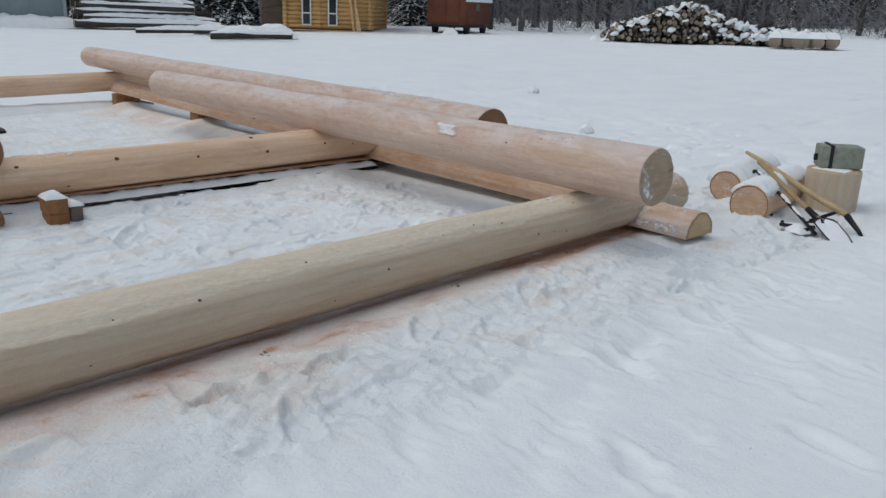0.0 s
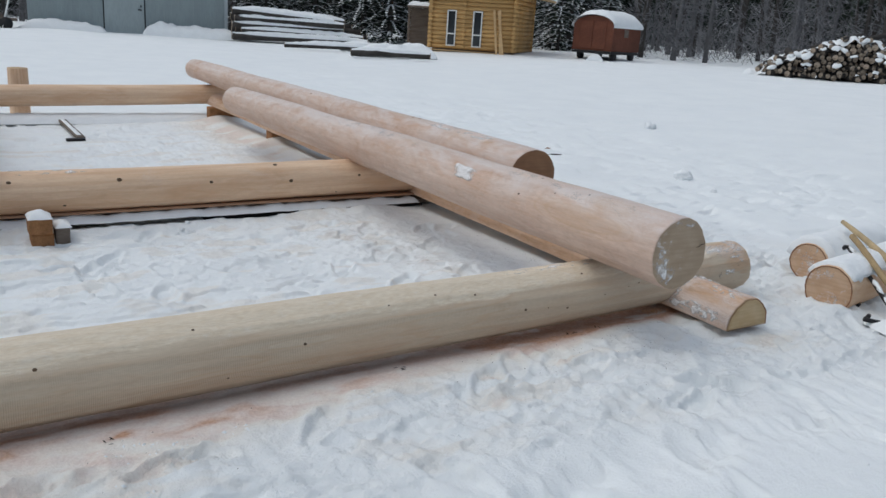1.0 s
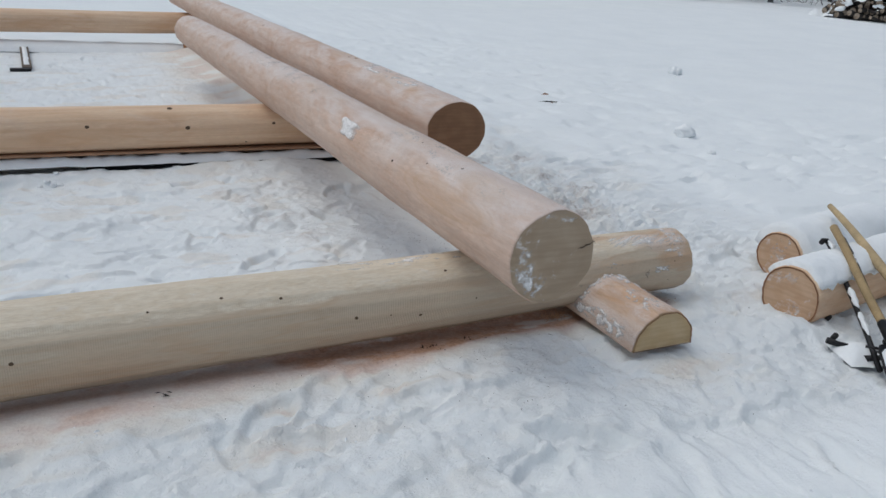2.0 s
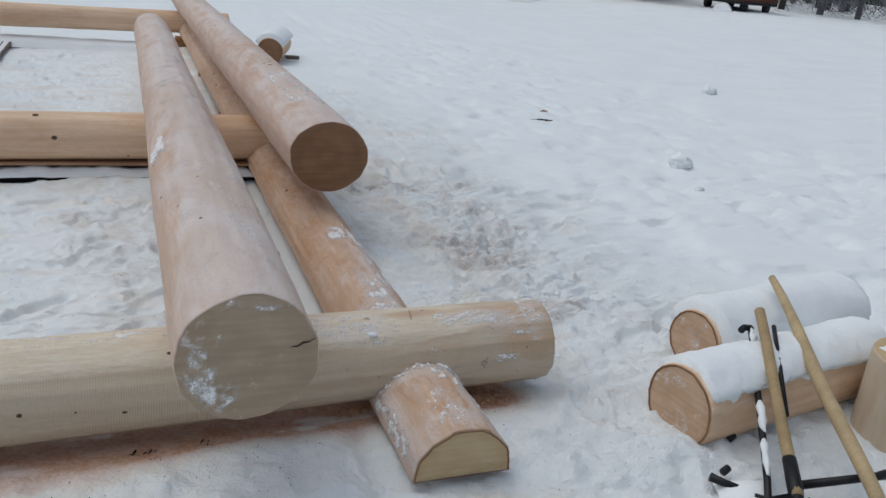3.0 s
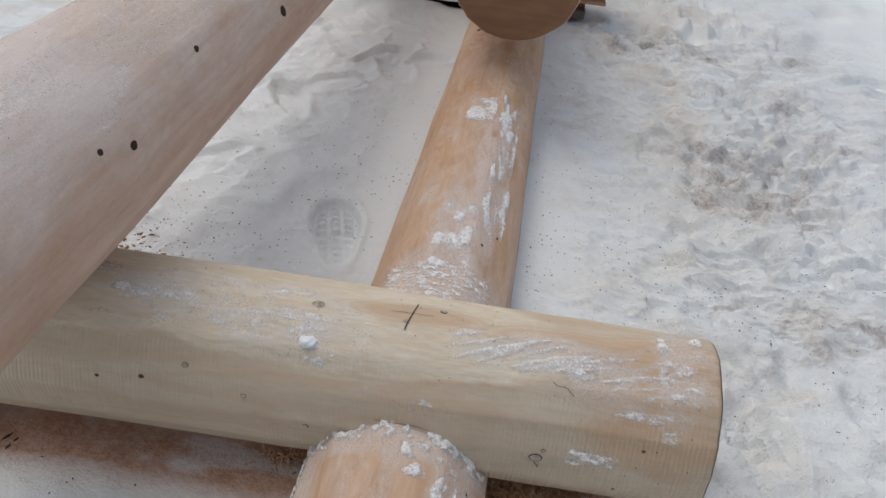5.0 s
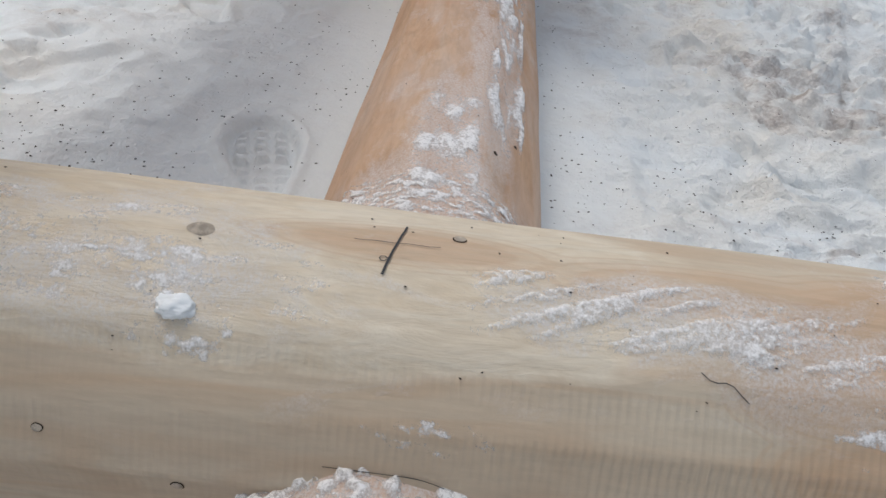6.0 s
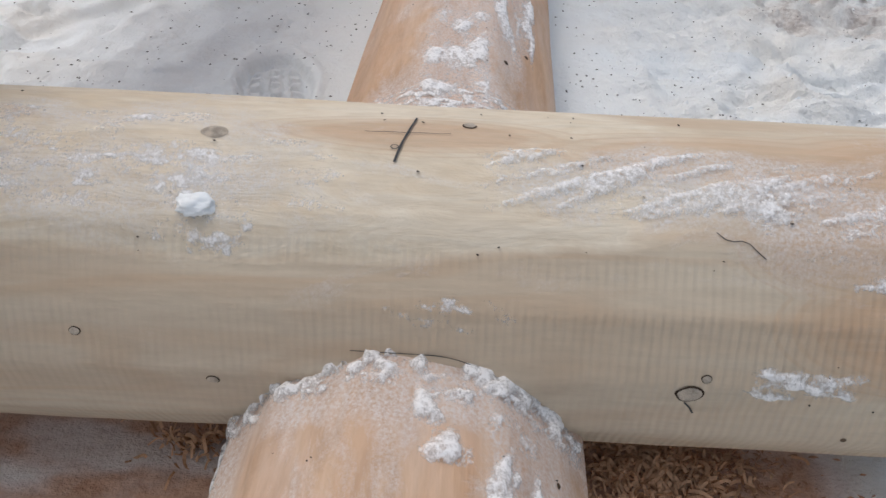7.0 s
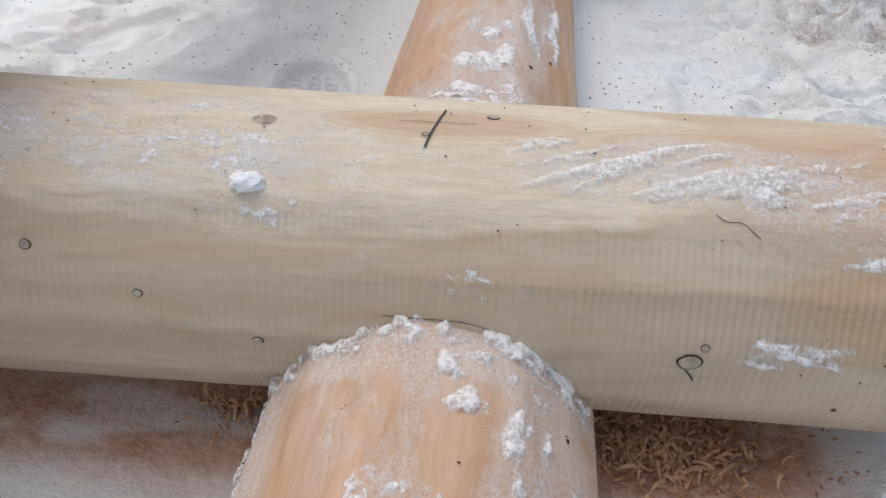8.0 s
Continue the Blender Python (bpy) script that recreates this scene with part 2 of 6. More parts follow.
def snow_ground_material():
    m, nt, b = base_material("trodden_snow", 0.75, 0.2)
    c = coords_of(nt)
    # this attribute holds sawdust and the painted shade beside the logs
    sawdust = nt.nodes.new("ShaderNodeAttribute")
    sawdust.attribute_name = "sawdust"
    dirt = nt.nodes.new("ShaderNodeAttribute")
    dirt.attribute_name = "dirt"
    big = noise_of(nt, c, 1.3, (1, 1, 1), 5, 0.6)
    mid = noise_of(nt, c, 14, (1, 1, 1), 5, 0.65, 0.3)
    small = noise_of(nt, c, 75, (1, 1, 1), 4, 0.7)
    grit = noise_of(nt, c, 240, (1, 1, 1), 2, 0.7)
    colour = blend(nt, ramp(nt, big, (0.35, 0.0), (0.7, 1.0)), (0.88, 0.915, 0.925), (0.83, 0.868, 0.885))
    colour = blend(nt, ramp(nt, mid, (0.3, 0.25), (0.5, 0.0)), colour, (0.76, 0.78, 0.81))
    trod = nt.nodes.new("ShaderNodeAttribute")
    trod.attribute_name = "trodden"
    chunk = noise_of(nt, c, 30, (1, 1, 1), 6, 0.72, 0.6)
    packed = times(nt, trod.outputs["Fac"], ramp(nt, chunk, (0.34, 1.0), (0.52, 0.0)))
    colour = blend(nt, times(nt, packed, 0.05), colour, (0.60, 0.60, 0.60))
    # pinkish browns cover sawdust and also the shade and wood bounce by the logs
    dust_and_shade = times(nt, sawdust.outputs["Fac"], ramp(nt, mid, (0.25, 0.7), (0.55, 1.0)))
    heavy = ramp(nt, sawdust.outputs["Fac"], (0.28, 0.0), (0.62, 1.0))
    dust = blend(nt, heavy, ramp(nt, small, (0.35, (0.64, 0.49, 0.33)), (0.65, (0.80, 0.68, 0.50))), ramp(nt, small, (0.35, (0.58, 0.39, 0.31)), (0.65, (0.74, 0.57, 0.48))))
    pure = ramp(nt, sawdust.outputs["Fac"], (0.70, 0.0), (0.95, 1.0))
    dust = blend(nt, pure, dust, ramp(nt, small, (0.35, (0.47, 0.27, 0.18)), (0.65, (0.66, 0.42, 0.295))))
    colour = blend(nt, dust_and_shade, colour, dust)
    dirty = times(nt, dirt.outputs["Fac"], ramp(nt, mid, (0.36, 0.05), (0.56, 1.0)))
    colour = blend(nt, times(nt, dirty, 0.75), colour, ramp(nt, small, (0.4, (0.34, 0.28, 0.25)), (0.65, (0.68, 0.63, 0.60))))
    nt.links.new(colour, b.inputs["Base Color"])
    hollows = noise_of(nt, c, 4.5, (1, 1, 1), 4, 0.6, 0.4)
    bump(nt, b, (hollows, 0.10, 0.05), (times(nt, chunk, trod.outputs["Fac"]), 0.5, 0.03), (times(nt, mid, times(nt, trod.outputs["Fac"], 0.2, "MAXIMUM")), 0.55, 0.030), (small, 0.5, 0.009), (grit, 0.4, 0.003))
    return m


SNOW = plain("fresh_snow", (0.87, 0.90, 0.915), 0.8, 0.15, 0, 0.05, 5, 0.004)


def rime_material():
    """Thin clinging snow: solid where it is thick, grains with wood between them where it thins out."""
    m, nt, b = base_material("crusted_snow", 0.9, 0.1)
    c = coords_of(nt)
    cover = nt.nodes.new("ShaderNodeAttribute")
    cover.attribute_name = "cover"
    grains = noise_of(nt, c, 260, (1, 1, 1), 5, 0.75)
    lumps = noise_of(nt, c, 60, (1, 1, 1), 4, 0.6)
    colour = blend(nt, ramp(nt, lumps, (0.35, 0.0), (0.65, 1.0)), (0.92, 0.92, 0.925), (0.87, 0.86, 0.855))
    flecks = noise_of(nt, c, 120, (1, 1, 1), 6, 0.75, 0.5)
    broken = times(nt, times(nt, times(nt, grains, flecks, "ADD"), 1.0, "SUBTRACT"), 1.7)
    solid = ramp(nt, times(nt, times(nt, cover.outputs["Fac"], broken, "ADD"), 0.40, "SUBTRACT"), (0.0, 0.0), (0.68, 0.97))
    nt.links.new(colour, b.inputs["Base Color"])
    nt.links.new(solid, b.inputs["Alpha"])
    bump(nt, b, (grains, 0.15, 0.002), (lumps, 0.3, 0.004))
    return m


RIME = rime_material()
SNOW_GROUND = snow_ground_material()
WOOD_CREAM = peeled_wood("peeled_cream_log", (0.63, 0.535, 0.412), (0.57, 0.468, 0.352), (0.57, 0.42, 0.29), frost=0.2, frost_scale=16, chatter=46, tan_amount=0.32, contours=0.34)
WOOD_PINK = peeled_wood("peeled_pinkish_log", (0.70, 0.535, 0.44), (0.615, 0.445, 0.35), (0.56, 0.365, 0.26), frost=0.95, frost_scale=6, tan_amount=0.55, mottle=0.7, veil=0.48)
WOOD_GOLD = peeled_wood("peeled_golden_log", (0.85, 0.64, 0.455), (0.75, 0.53, 0.355), (0.65, 0.41, 0.25), frost=0.3, frost_scale=6, tan_amount=0.5)
WOOD_ORANGE = peeled_wood("peeled_orange_log", (0.67, 0.465, 0.315), (0.59, 0.385, 0.25), (0.51, 0.30, 0.175), frost=0.42, frost_scale=18, tan_amount=0.45, mottle=0.8, veil=0.16)
END_GREY = end_grain("sawn_end_weathered", (0.43, 0.335, 0.24), (0.36, 0.265, 0.18), frost=0.1)
END_BROWN = end_grain("sawn_end_brown", (0.31, 0.17, 0.095), (0.22, 0.12, 0.068))
END_PALE = end_grain("sawn_end_pale", (0.60, 0.46, 0.28), (0.52, 0.36, 0.19))
END_ORANGE = end_grain("sawn_end_orange", (0.62, 0.43, 0.29), (0.52, 0.32, 0.19), frost=0.35)
BARK = plain("inner_bark", (0.36, 0.185, 0.10), 0.85, 0.2, 0, 0.4, 20, 0.004)
KNOT = plain("dark_knot", (0.07, 0.045, 0.03), 0.8, 0.2, 0, 0.4, 60, 0.002)
KNOT_PALE = plain("sound_knot", (0.64, 0.55, 0.45), 0.7, 0.2, 0, 0.45, 120, 0.004)
KNOT_BROWN = plain("small_brown_knot", (0.15, 0.10, 0.065), 0.8, 0.2, 0, 0.4, 90, 0.002)
PENCIL = plain("pencil_line", (0.05, 0.05, 0.055), 0.6, 0.3, 0, 0.2, 30, 0.0005)
BIT = plain("dark_bark_bits", (0.035, 0.025, 0.02), 0.9, 0.2, 0, 0.4, 40, 0.001)
SHAVING = plain("wood_shavings", (0.82, 0.50, 0.30), 0.8, 0.2, 0, 0.35, 30, 0.001)
SAWDUST = plain("reddish_sawdust", (0.60, 0.33, 0.20), 0.85, 0.2, 0, 0.35, 60, 0.001)
PLANK = plain("grey_weathered_plank", (0.22, 0.18, 0.15), 0.85, 0.2, 0, 0.4, 9, 0.003, (0.2, 1, 1))
PLANK_RED = plain("raw_red_board", (0.50, 0.30, 0.19), 0.8, 0.2, 0, 0.25, 9, 0.002, (0.2, 1, 1))
MATT_BLACK = plain("matt_black", (0.02, 0.02, 0.022), 0.85, 0.3, 0, 0.3, 30, 0.002)
OFFCUT = plain("sawn_offcut_wood", (0.38, 0.19, 0.085), 0.8, 0.2, 0, 0.35, 14, 0.003)
HANDLE = plain("worn_handle_wood", (0.46, 0.33, 0.17), 0.6, 0.35, 0, 0.3, 14, 0.002, (1, 1, 0.15))
HANDLE_PALE = plain("pale_handle_wood", (0.58, 0.44, 0.25), 0.6, 0.35, 0, 0.25, 14, 0.002, (1, 1, 0.15))
STEEL = plain("blackened_steel", (0.03, 0.03, 0.033), 0.45, 0.5, 0.6, 0.4, 20, 0.001)
BLACK = plain("black_rubber", (0.015, 0.015, 0.017), 0.6, 0.4, 0, 0.2, 30, 0.001)
STONE = plain("grey_green_cement", (0.34, 0.36, 0.30), 0.9, 0.2, 0, 0.3, 22, 0.004)

# ---- the ground: one sheet of snow, trodden near the logs, rising gently to the forest ----
VIEW = (-3.75, -3.0)


def rise(x, y):
    d = np.hypot(x - VIEW[0], y - VIEW[1])
    bearing = np.degrees(np.arctan2(x - VIEW[0], y - VIEW[1]))
    top = 0.19 + 0.0067 * np.clip(bearing, 0, 75)
    near = (0.012 * x - 0.008 * np.clip(y, -6, 8)) * (1 - smooth(9, 20, np.hypot(x, y - 2)))
    return near + top * np.clip(d - 12, 0, 48) / 24


def spaced(lo, hi, step, inner, inner_step, far):
    a, b = inner
    left = np.arange(lo, a, step)
    mid = np.arange(a, b, inner_step)
    right = np.arange(b, hi, step)
    out = [hi + step]
    while out[-1] < far:
        out.append(hi + (out[-1] - hi) * 1.14 + step)
    back = [lo - step]
    while back[-1] > -far:
        back.append(lo + (back[-1] - lo) * 1.14 - step)
    return np.array(back[::-1] + list(left) + list(mid) + list(right) + out)


TREADS = [(-0.285, 0.640, 105), (0.655, 0.13, 95), (0.60, -0.19, 80), (-2.76, -0.55, 20), (-3.2, -0.51, 15)]  # boot prints with a clear tread
FOOTPRINTS = list(TREADS)
rng = random.Random(5)
for count, x0, x1, y0, y1 in ((40, -4.6, 0.2, -1.3, -0.35), (70, 0.4, 1.6, 0.2, 4.0), (30, -3.0, -0.3, 0.4, 2.5), (40, 0.4, 3.2, -1.8, 0.2),
                              (36, 1.0, 4.5, 1.5, 8.0), (30, -3.5, -0.4, 3.4, 8.4), (26, -4.5, 1.0, -2.2, -1.2)):
    for _ in range(count):
        FOOTPRINTS.append((rng.uniform(x0, x1), rng.uniform(y0, y1), rng.uniform(0, 360)))


def trodden(x, y):
    """1 where boots have worked the snow, 0 where it lies smooth."""
    front = smooth(-1.35, -0.8, y) * (1 - smooth(0.2, 0.6, y)) * (1 - smooth(0.9, 2.6, x))
    right = smooth(0.1, 0.4, x) * (1 - smooth(1.1, 2.2, x)) * smooth(-0.6, 0.3, y) * (1 - smooth(5, 7, y))
    rough_edge = 0.9 * np.exp(-(((x + 0.85) / 0.45) ** 2 + ((y - 1.6) / 0.8) ** 2))
    inside = np.maximum(rough_edge, 0.55) * (1 - smooth(-0.5, -0.1, x)) * smooth(0.2, 0.5, y) * (1 - smooth(8, 9, y))
    return np.clip(np.maximum(np.maximum(front, right), inside) + 0.07, 0, 1)


def build_ground():
    xs = spaced(-5.2, 4.8, 0.045, (-3.4, 1.2), 0.012, 420)
    ys = spaced(-3.2, 9.6, 0.045, (-1.0, 2.6), 0.010, 420)
    xs = np.unique(np.concatenate([xs, np.arange(-0.45, -0.12, 0.0045)]))
    ys = np.unique(np.concatenate([ys, np.arange(0.45, 0.84, 0.0045)]))
    X, Y = np.meshgrid(xs, ys)
    near = 1 - smooth(9, 20, np.hypot(X, Y - 2))
    work = trodden(X, Y) * near
    work *= 1 - 0.8 * np.exp(-((Y + 0.1) / (0.16 + 0.16 * smooth(-0.9, -3.0, X))) ** 4) * (1 - smooth(0.3, 0.5, X))
    Z = rise(X, Y) + near * 0.05 * (fbm(X / 1.7, Y / 1.7, 3) - 0.5) + (1 - near) * 0.5 * (fbm(X / 9, Y / 9, 8, 4) - 0.5)
    Z += work * (0.045 * (fbm(X / 0.32, Y / 0.32, 11) - 0.5) + 0.034 * (fbm(X / 0.085, Y / 0.085, 21, 4) - 0.5))
    ridged = np.abs(fbm(X / 0.13 + 3, Y / 0.13, 31) - 0.5)
    Z += work * 0.075 * np.clip(0.12 - ridged, -0.05, 0.2)
    crust = fbm(X / 0.10, Y / 0.075, 45, 4)
    Z += work * (0.30 + 0.70 * smooth(0.1, 0.35, X)) * (0.008 * smooth(0.48, 0.56, crust) + 0.006 * smooth(0.57, 0.62, crust) - 0.006)
    Z += near * 0.014 * (fbm(X / 0.7, Y / 0.6, 41) - 0.5)
    for k, (px, py, turn) in enumerate(FOOTPRINTS):
        ix = slice(*np.searchsorted(xs, (px - 0.3, px + 0.3)))
        iy = slice(*np.searchsorted(ys, (py - 0.3, py + 0.3)))
        dx, dy = X[iy, ix] - px, Y[iy, ix] - py
        c, s = math.cos(radians(turn)), math.sin(radians(turn))
        u, v = c * dx + s * dy, -s * dx + c * dy
        half = 0.058 - 0.012 * np.clip(-u / 0.1, -0.5, 1)
        e = np.sqrt((u / 0.15) ** 2 + (v / half) ** 2)
        wob = e + (0.12 if k < len(TREADS) else 0.45) * (fbm(X[iy, ix] / 0.07, Y[iy, ix] / 0.07, k) - 0.5)
        depth = 0.021 if k < len(TREADS) else rng.uniform(0.010, 0.028)
        dent = -depth * (1 - smooth(0.90 if k < len(TREADS) else 0.8, 1.03, wob)) + 0.4 * depth * np.exp(-((wob - 1.2) / 0.16) ** 2)
        if k < len(TREADS):
            lug = smooth(-0.2, 0.2, np.sin(u * 215 + 40 * np.abs(v))) * smooth(-0.5, -0.1, np.sin(v * 190 + 1.2))
            dent += 0.014 * lug * (1 - smooth(0.75, 0.92, wob)) * (0.45 + 0.55 * (u > -0.01))
        Z[iy, ix] += dent
    plates = fbm(X / 0.42 + 0.25 * Y, Y / 0.17, 151, 4)
    scuffed = near * smooth(-4.6, -4.0, X) * np.maximum((1 - smooth(-0.9, -0.45, X)) * smooth(0.35, 0.7, Y) * (1 - smooth(6, 8, Y)), (1 - smooth(0.3, 0.9, X)) * (1 - smooth(-0.5, -0.3, Y)) * smooth(-2.4, -1.8, Y))
    back = smooth(0.0, 0.3, Y)
    Z += scuffed * (0.015 * smooth(0.385, 0.41, plates) + (0.006 + 0.003 * back) * smooth(0.585, 0.605, plates) - 0.014)
    ledge = 0.9 * np.exp(-((X + 0.92 + 0.10 * np.sin(4 * Y) + 0.25 * (fbm(X / 0.2, Y / 0.2, 153) - 0.5)) / 0.16) ** 2) * smooth(0.5, 0.9, Y) * (1 - smooth(2.2, 2.5, Y))
    Z += ledge * (0.03 * smooth(0.44, 0.5, fbm(X / 0.14, Y / 0.14, 155, 4)) - 0.012)
    churned = np.exp(-(((X - 0.85) / 0.45) ** 2 + ((Y - 1.35) / 0.9) ** 2)) * smooth(0.2, 0.4, X)
    Z += churned * 1.15 * (0.018 * smooth(0.47, 0.50, fbm(X / 0.085, Y / 0.05, 161, 4)) + 0.012 * smooth(0.57, 0.60, fbm(X / 0.06, Y / 0.05, 163, 4)) - 0.014)
    yard = near * (1 - np.clip(work - 0.07, 0, 1)) * smooth(1.0, 2.2, X)
    Z -= yard * 0.030 * smooth(0.56, 0.70, fbm(X / 0.30, Y / 0.30, 131)) + yard * 0.02 * smooth(0.6, 0.72, fbm(X / 0.16, Y / 0.16, 141))
    # hollow under the front log, beds of the logs and blocks
    under_front = np.exp(-((Y + 0.01) / 0.12) ** 2) * (1 - smooth(0.4, 0.6, X))
    flat = rise(X, Y)
    Z = Z * (1 - 0.75 * under_front) + (0.75 * flat - 0.03 + 0.012 * (X > -3) * (X + 3) / 3) * under_front
    bed = np.exp(-((X - 0.01) / 0.19) ** 2) * smooth(-0.75, -0.5, Y) * (1 - smooth(8.5, 9.5, Y))
    Z = Z * (1 - 0.8 * bed) + (0.8 * flat + 0.006) * bed
    Z += (0.02 + 0.04 * fbm(X / 0.5, Y / 0.2, 95)) * np.exp(-((Y - 2.50) / 0.09) ** 2) * (1 - smooth(-0.4, -0.05, X)) * (X > -6)
    # banks of drifted snow against the first blocks
    Z += 0.05 * np.exp(-(((X - 1.2) / 0.5) ** 2 + ((Y + 0.15) / 0.25) ** 2))
    Z -= 0.045 * np.exp(-(((X - 1.0) / 0.35) ** 2 + ((Y + 0.85) / 0.28) ** 2))
    patch = fbm(X / 0.5, Y / 0.3, 51)
    streak = fbm(X / 0.22, Y / 0.12, 61)
    along = smooth(-6.5, -4.5, X) * (1 - smooth(0.30, 0.46, X))
    # band in front of the log: sawdust plus its pinkish shade, painted as tint
    reach = 0.165 + 0.135 * smooth(-0.5, -1.0, X) + 0.14 * smooth(-1.2, -3.0, X) + 0.07 * (fbm(X / 0.35, Y / 0.35, 66) - 0.5)
    drifted = fbm(X / 0.16, Y / 0.09, 67, 4)
    saw = along * np.exp(-(np.minimum(Y - 0.01, 0) / reach) ** 4) * (1 - smooth(0.12, 0.3, Y)) * (0.58 + 0.22 * smooth(0.36, 0.62, drifted))
    saw += along * 0.9 * smooth(-1.5, -0.7, X) * np.exp(-((Y + 0.08) / 0.10) ** 2) * smooth(0.24, 0.42, drifted)
    # sawdust and pinkish-brown shade beside the far half log, both put in as tint
    saw += 0.20 * np.exp(-((X + 0.22) / 0.26) ** 2) * smooth(2.7, 3.2, Y) * (1 - smooth(8.2, 8.8, Y)) * (0.5 + smooth(0.4, 0.6, patch))
    saw += 0.16 * smooth(0.36, 0.58, fbm(X / 0.2, Y / 0.14, 69, 4)) * np.exp(-(((X - 0.62) / 0.42) ** 2)) * smooth(0.16, 0.3, X) * smooth(0.2, 0.6, Y) * (1 - smooth(2.6, 3.6, Y))
    saw += 0.13 * np.exp(-((X + 0.32) / 0.24) ** 2) * smooth(0.1, 0.3, Y) * (1 - smooth(2.4, 2.7, Y))
    Z += 0.05 * np.exp(-((X + 0.12) / 0.2) ** 2) * smooth(2.9, 4.0, Y) * (1 - smooth(7.6, 8.4, Y))
    Z -= 0.035 * np.exp(-((X + 0.20) / 0.05) ** 2) * smooth(-0.62, -0.5, Y) * (1 - smooth(-0.22, -0.12, Y))
    saw += 0.22 * (1 - 0.75 * np.exp(-((X + 0.1) / 0.6) ** 2)) * smooth(0.47, 0.64, patch) * smooth(0.42, 0.58, streak) * smooth(-1.2, -0.7, Y) * (1 - smooth(-0.2, 0.1, Y)) * (1 - smooth(0.5, 1.0, X))
    saw += 0.18 * smooth(0.52, 0.7, fbm(X / 0.3, Y / 0.3, 71)) * smooth(0.2, 0.5, X) * (1 - smooth(1.2, 2.0, X)) * smooth(-0.7, 0, Y) * (1 - smooth(4, 6, Y))
    saw += 0.25 * np.exp(-(((X + 0.05) / 0.25) ** 2 + ((Y + 0.62) / 0.12) ** 2)) * smooth(0.4, 0.65, streak)
    saw += 0.3 * np.exp(-((X + 0.4) / 0.3) ** 2) * smooth(3.5, 5, Y) * (1 - smooth(8, 9, Y)) * smooth(0.4, 0.6, patch)
    dirt = 0.6 * smooth(0.42, 0.6, fbm(X / 0.4, Y / 0.4, 81)) * np.exp(-(((X - 0.62) / 0.42) ** 2)) * smooth(0.45, 1.0, Y) * (1 - smooth(2.2, 3.2, Y))
    dirt += 0.28 * work * smooth(0.55, 0.7, fbm(X / 0.25, Y / 0.2, 91)) * smooth(-0.2, 0.2, X + Y)
    dirt += 0.5 * np.exp(-(((X + 0.75) / 0.2) ** 2 + ((Y - 0.4) / 0.2) ** 2))
    saw += 0.22 * smooth(0.56, 0.68, fbm(X / 0.28, Y / 0.13, 72)) * (1 - smooth(-0.9, -0.4, X)) * smooth(0.4, 0.8, Y) * (1 - smooth(6, 8, Y)) * near
    saw += 0.17 * smooth(0.58, 0.70, fbm(X / 0.30, Y / 0.10, 76)) * smooth(-1.0, -0.6, Y) * (1 - smooth(-0.35, -0.2, Y)) * (1 - smooth(-1.3, -0.9, X)) * (X > -6)
    for px, py, sx, sy, amount in ((-3.2, -0.5, 0.22, 0.05, 0.7), (-2.76, -0.55, 0.15, 0.06, 0.5), (-1.43, -0.39, 0.05, 0.04, 0.9), (-1.5, -0.61, 0.2, 0.06, 0.5), (-1.1, -0.42, 0.07, 0.04, 0.7),
                                   (-3.4, -0.34, 0.07, 0.03, 0.9), (-2.86, -0.26, 0.05, 0.03, 0.9), (0.655, 0.10, 0.07, 0.11, 0.35), (0.60, -0.25, 0.07, 0.09, 0.35), (0.75, 0.30, 0.05, 0.025, 0.6), (0.12, -0.62, 0.16, 0.05, 0.35)):
        saw += 0.6 * amount * np.exp(-(((X - px) / sx) ** 2 + ((Y - py) / sy) ** 2)) * smooth(0.35, 0.6, fbm(X / 0.05, Y / 0.05, 77) * 0.7 + 0.2)
    Z += 0.045 * np.exp(-(((X - 0.74) / 0.14) ** 2 + ((Y + 0.50) / 0.10) ** 2))
    dirt += 0.8 * smooth(0.54, 0.62, fbm(X / 0.055, Y / 0.035, 99, 4)) * smooth(0.40, 0.58, fbm(X / 0.4, Y / 0.4, 81)) * np.exp(-(((X - 0.75) / 0.5) ** 2)) * smooth(0.2, 0.6, Y) * (1 - smooth(2.6, 3.4, Y))
    dirt += 0.5 * smooth(0.53, 0.60, fbm(X / 0.045, Y / 0.03, 103, 4)) * smooth(0.42, 0.56, fbm(X / 0.3, Y / 0.3, 105)) * np.exp(-(((X - 0.62) / 0.40) ** 2)) * smooth(0.35, 0.7, Y) * (1 - smooth(2.4, 3.2, Y)) * smooth(0.16, 0.22, X)
    dirt += 0.5 * ledge * smooth(0.5, 0.62, fbm(X / 0.1, Y / 0.1, 157))
    for px, py in ((-0.04, 7.98), (0.1, 5.8)):
        Z += 0.07 * np.exp(-(((X - px) / 0.35) ** 2 + ((Y - py) / 0.16) ** 2))
    rows, cols = X.shape
    idx = np.arange(rows * cols).reshape(rows, cols)
    quads = np.stack([idx[:-1, :-1], idx[:-1, 1:], idx[1:, 1:], idx[1:, :-1]], -1).reshape(-1, 4)
    me = bpy.data.meshes.new("snow_ground")
    me.vertices.add(rows * cols)
    me.vertices.foreach_set("co", np.stack([X, Y, Z], -1).ravel())
    me.loops.add(quads.size)
    me.loops.foreach_set("vertex_index", quads.ravel().astype(np.int32))
    me.polygons.add(len(quads))
    me.polygons.foreach_set("loop_start", np.arange(0, quads.size, 4, dtype=np.int32))
    me.polygons.foreach_set("use_smooth", np.ones(len(quads), bool))
    me.update(calc_edges=True)
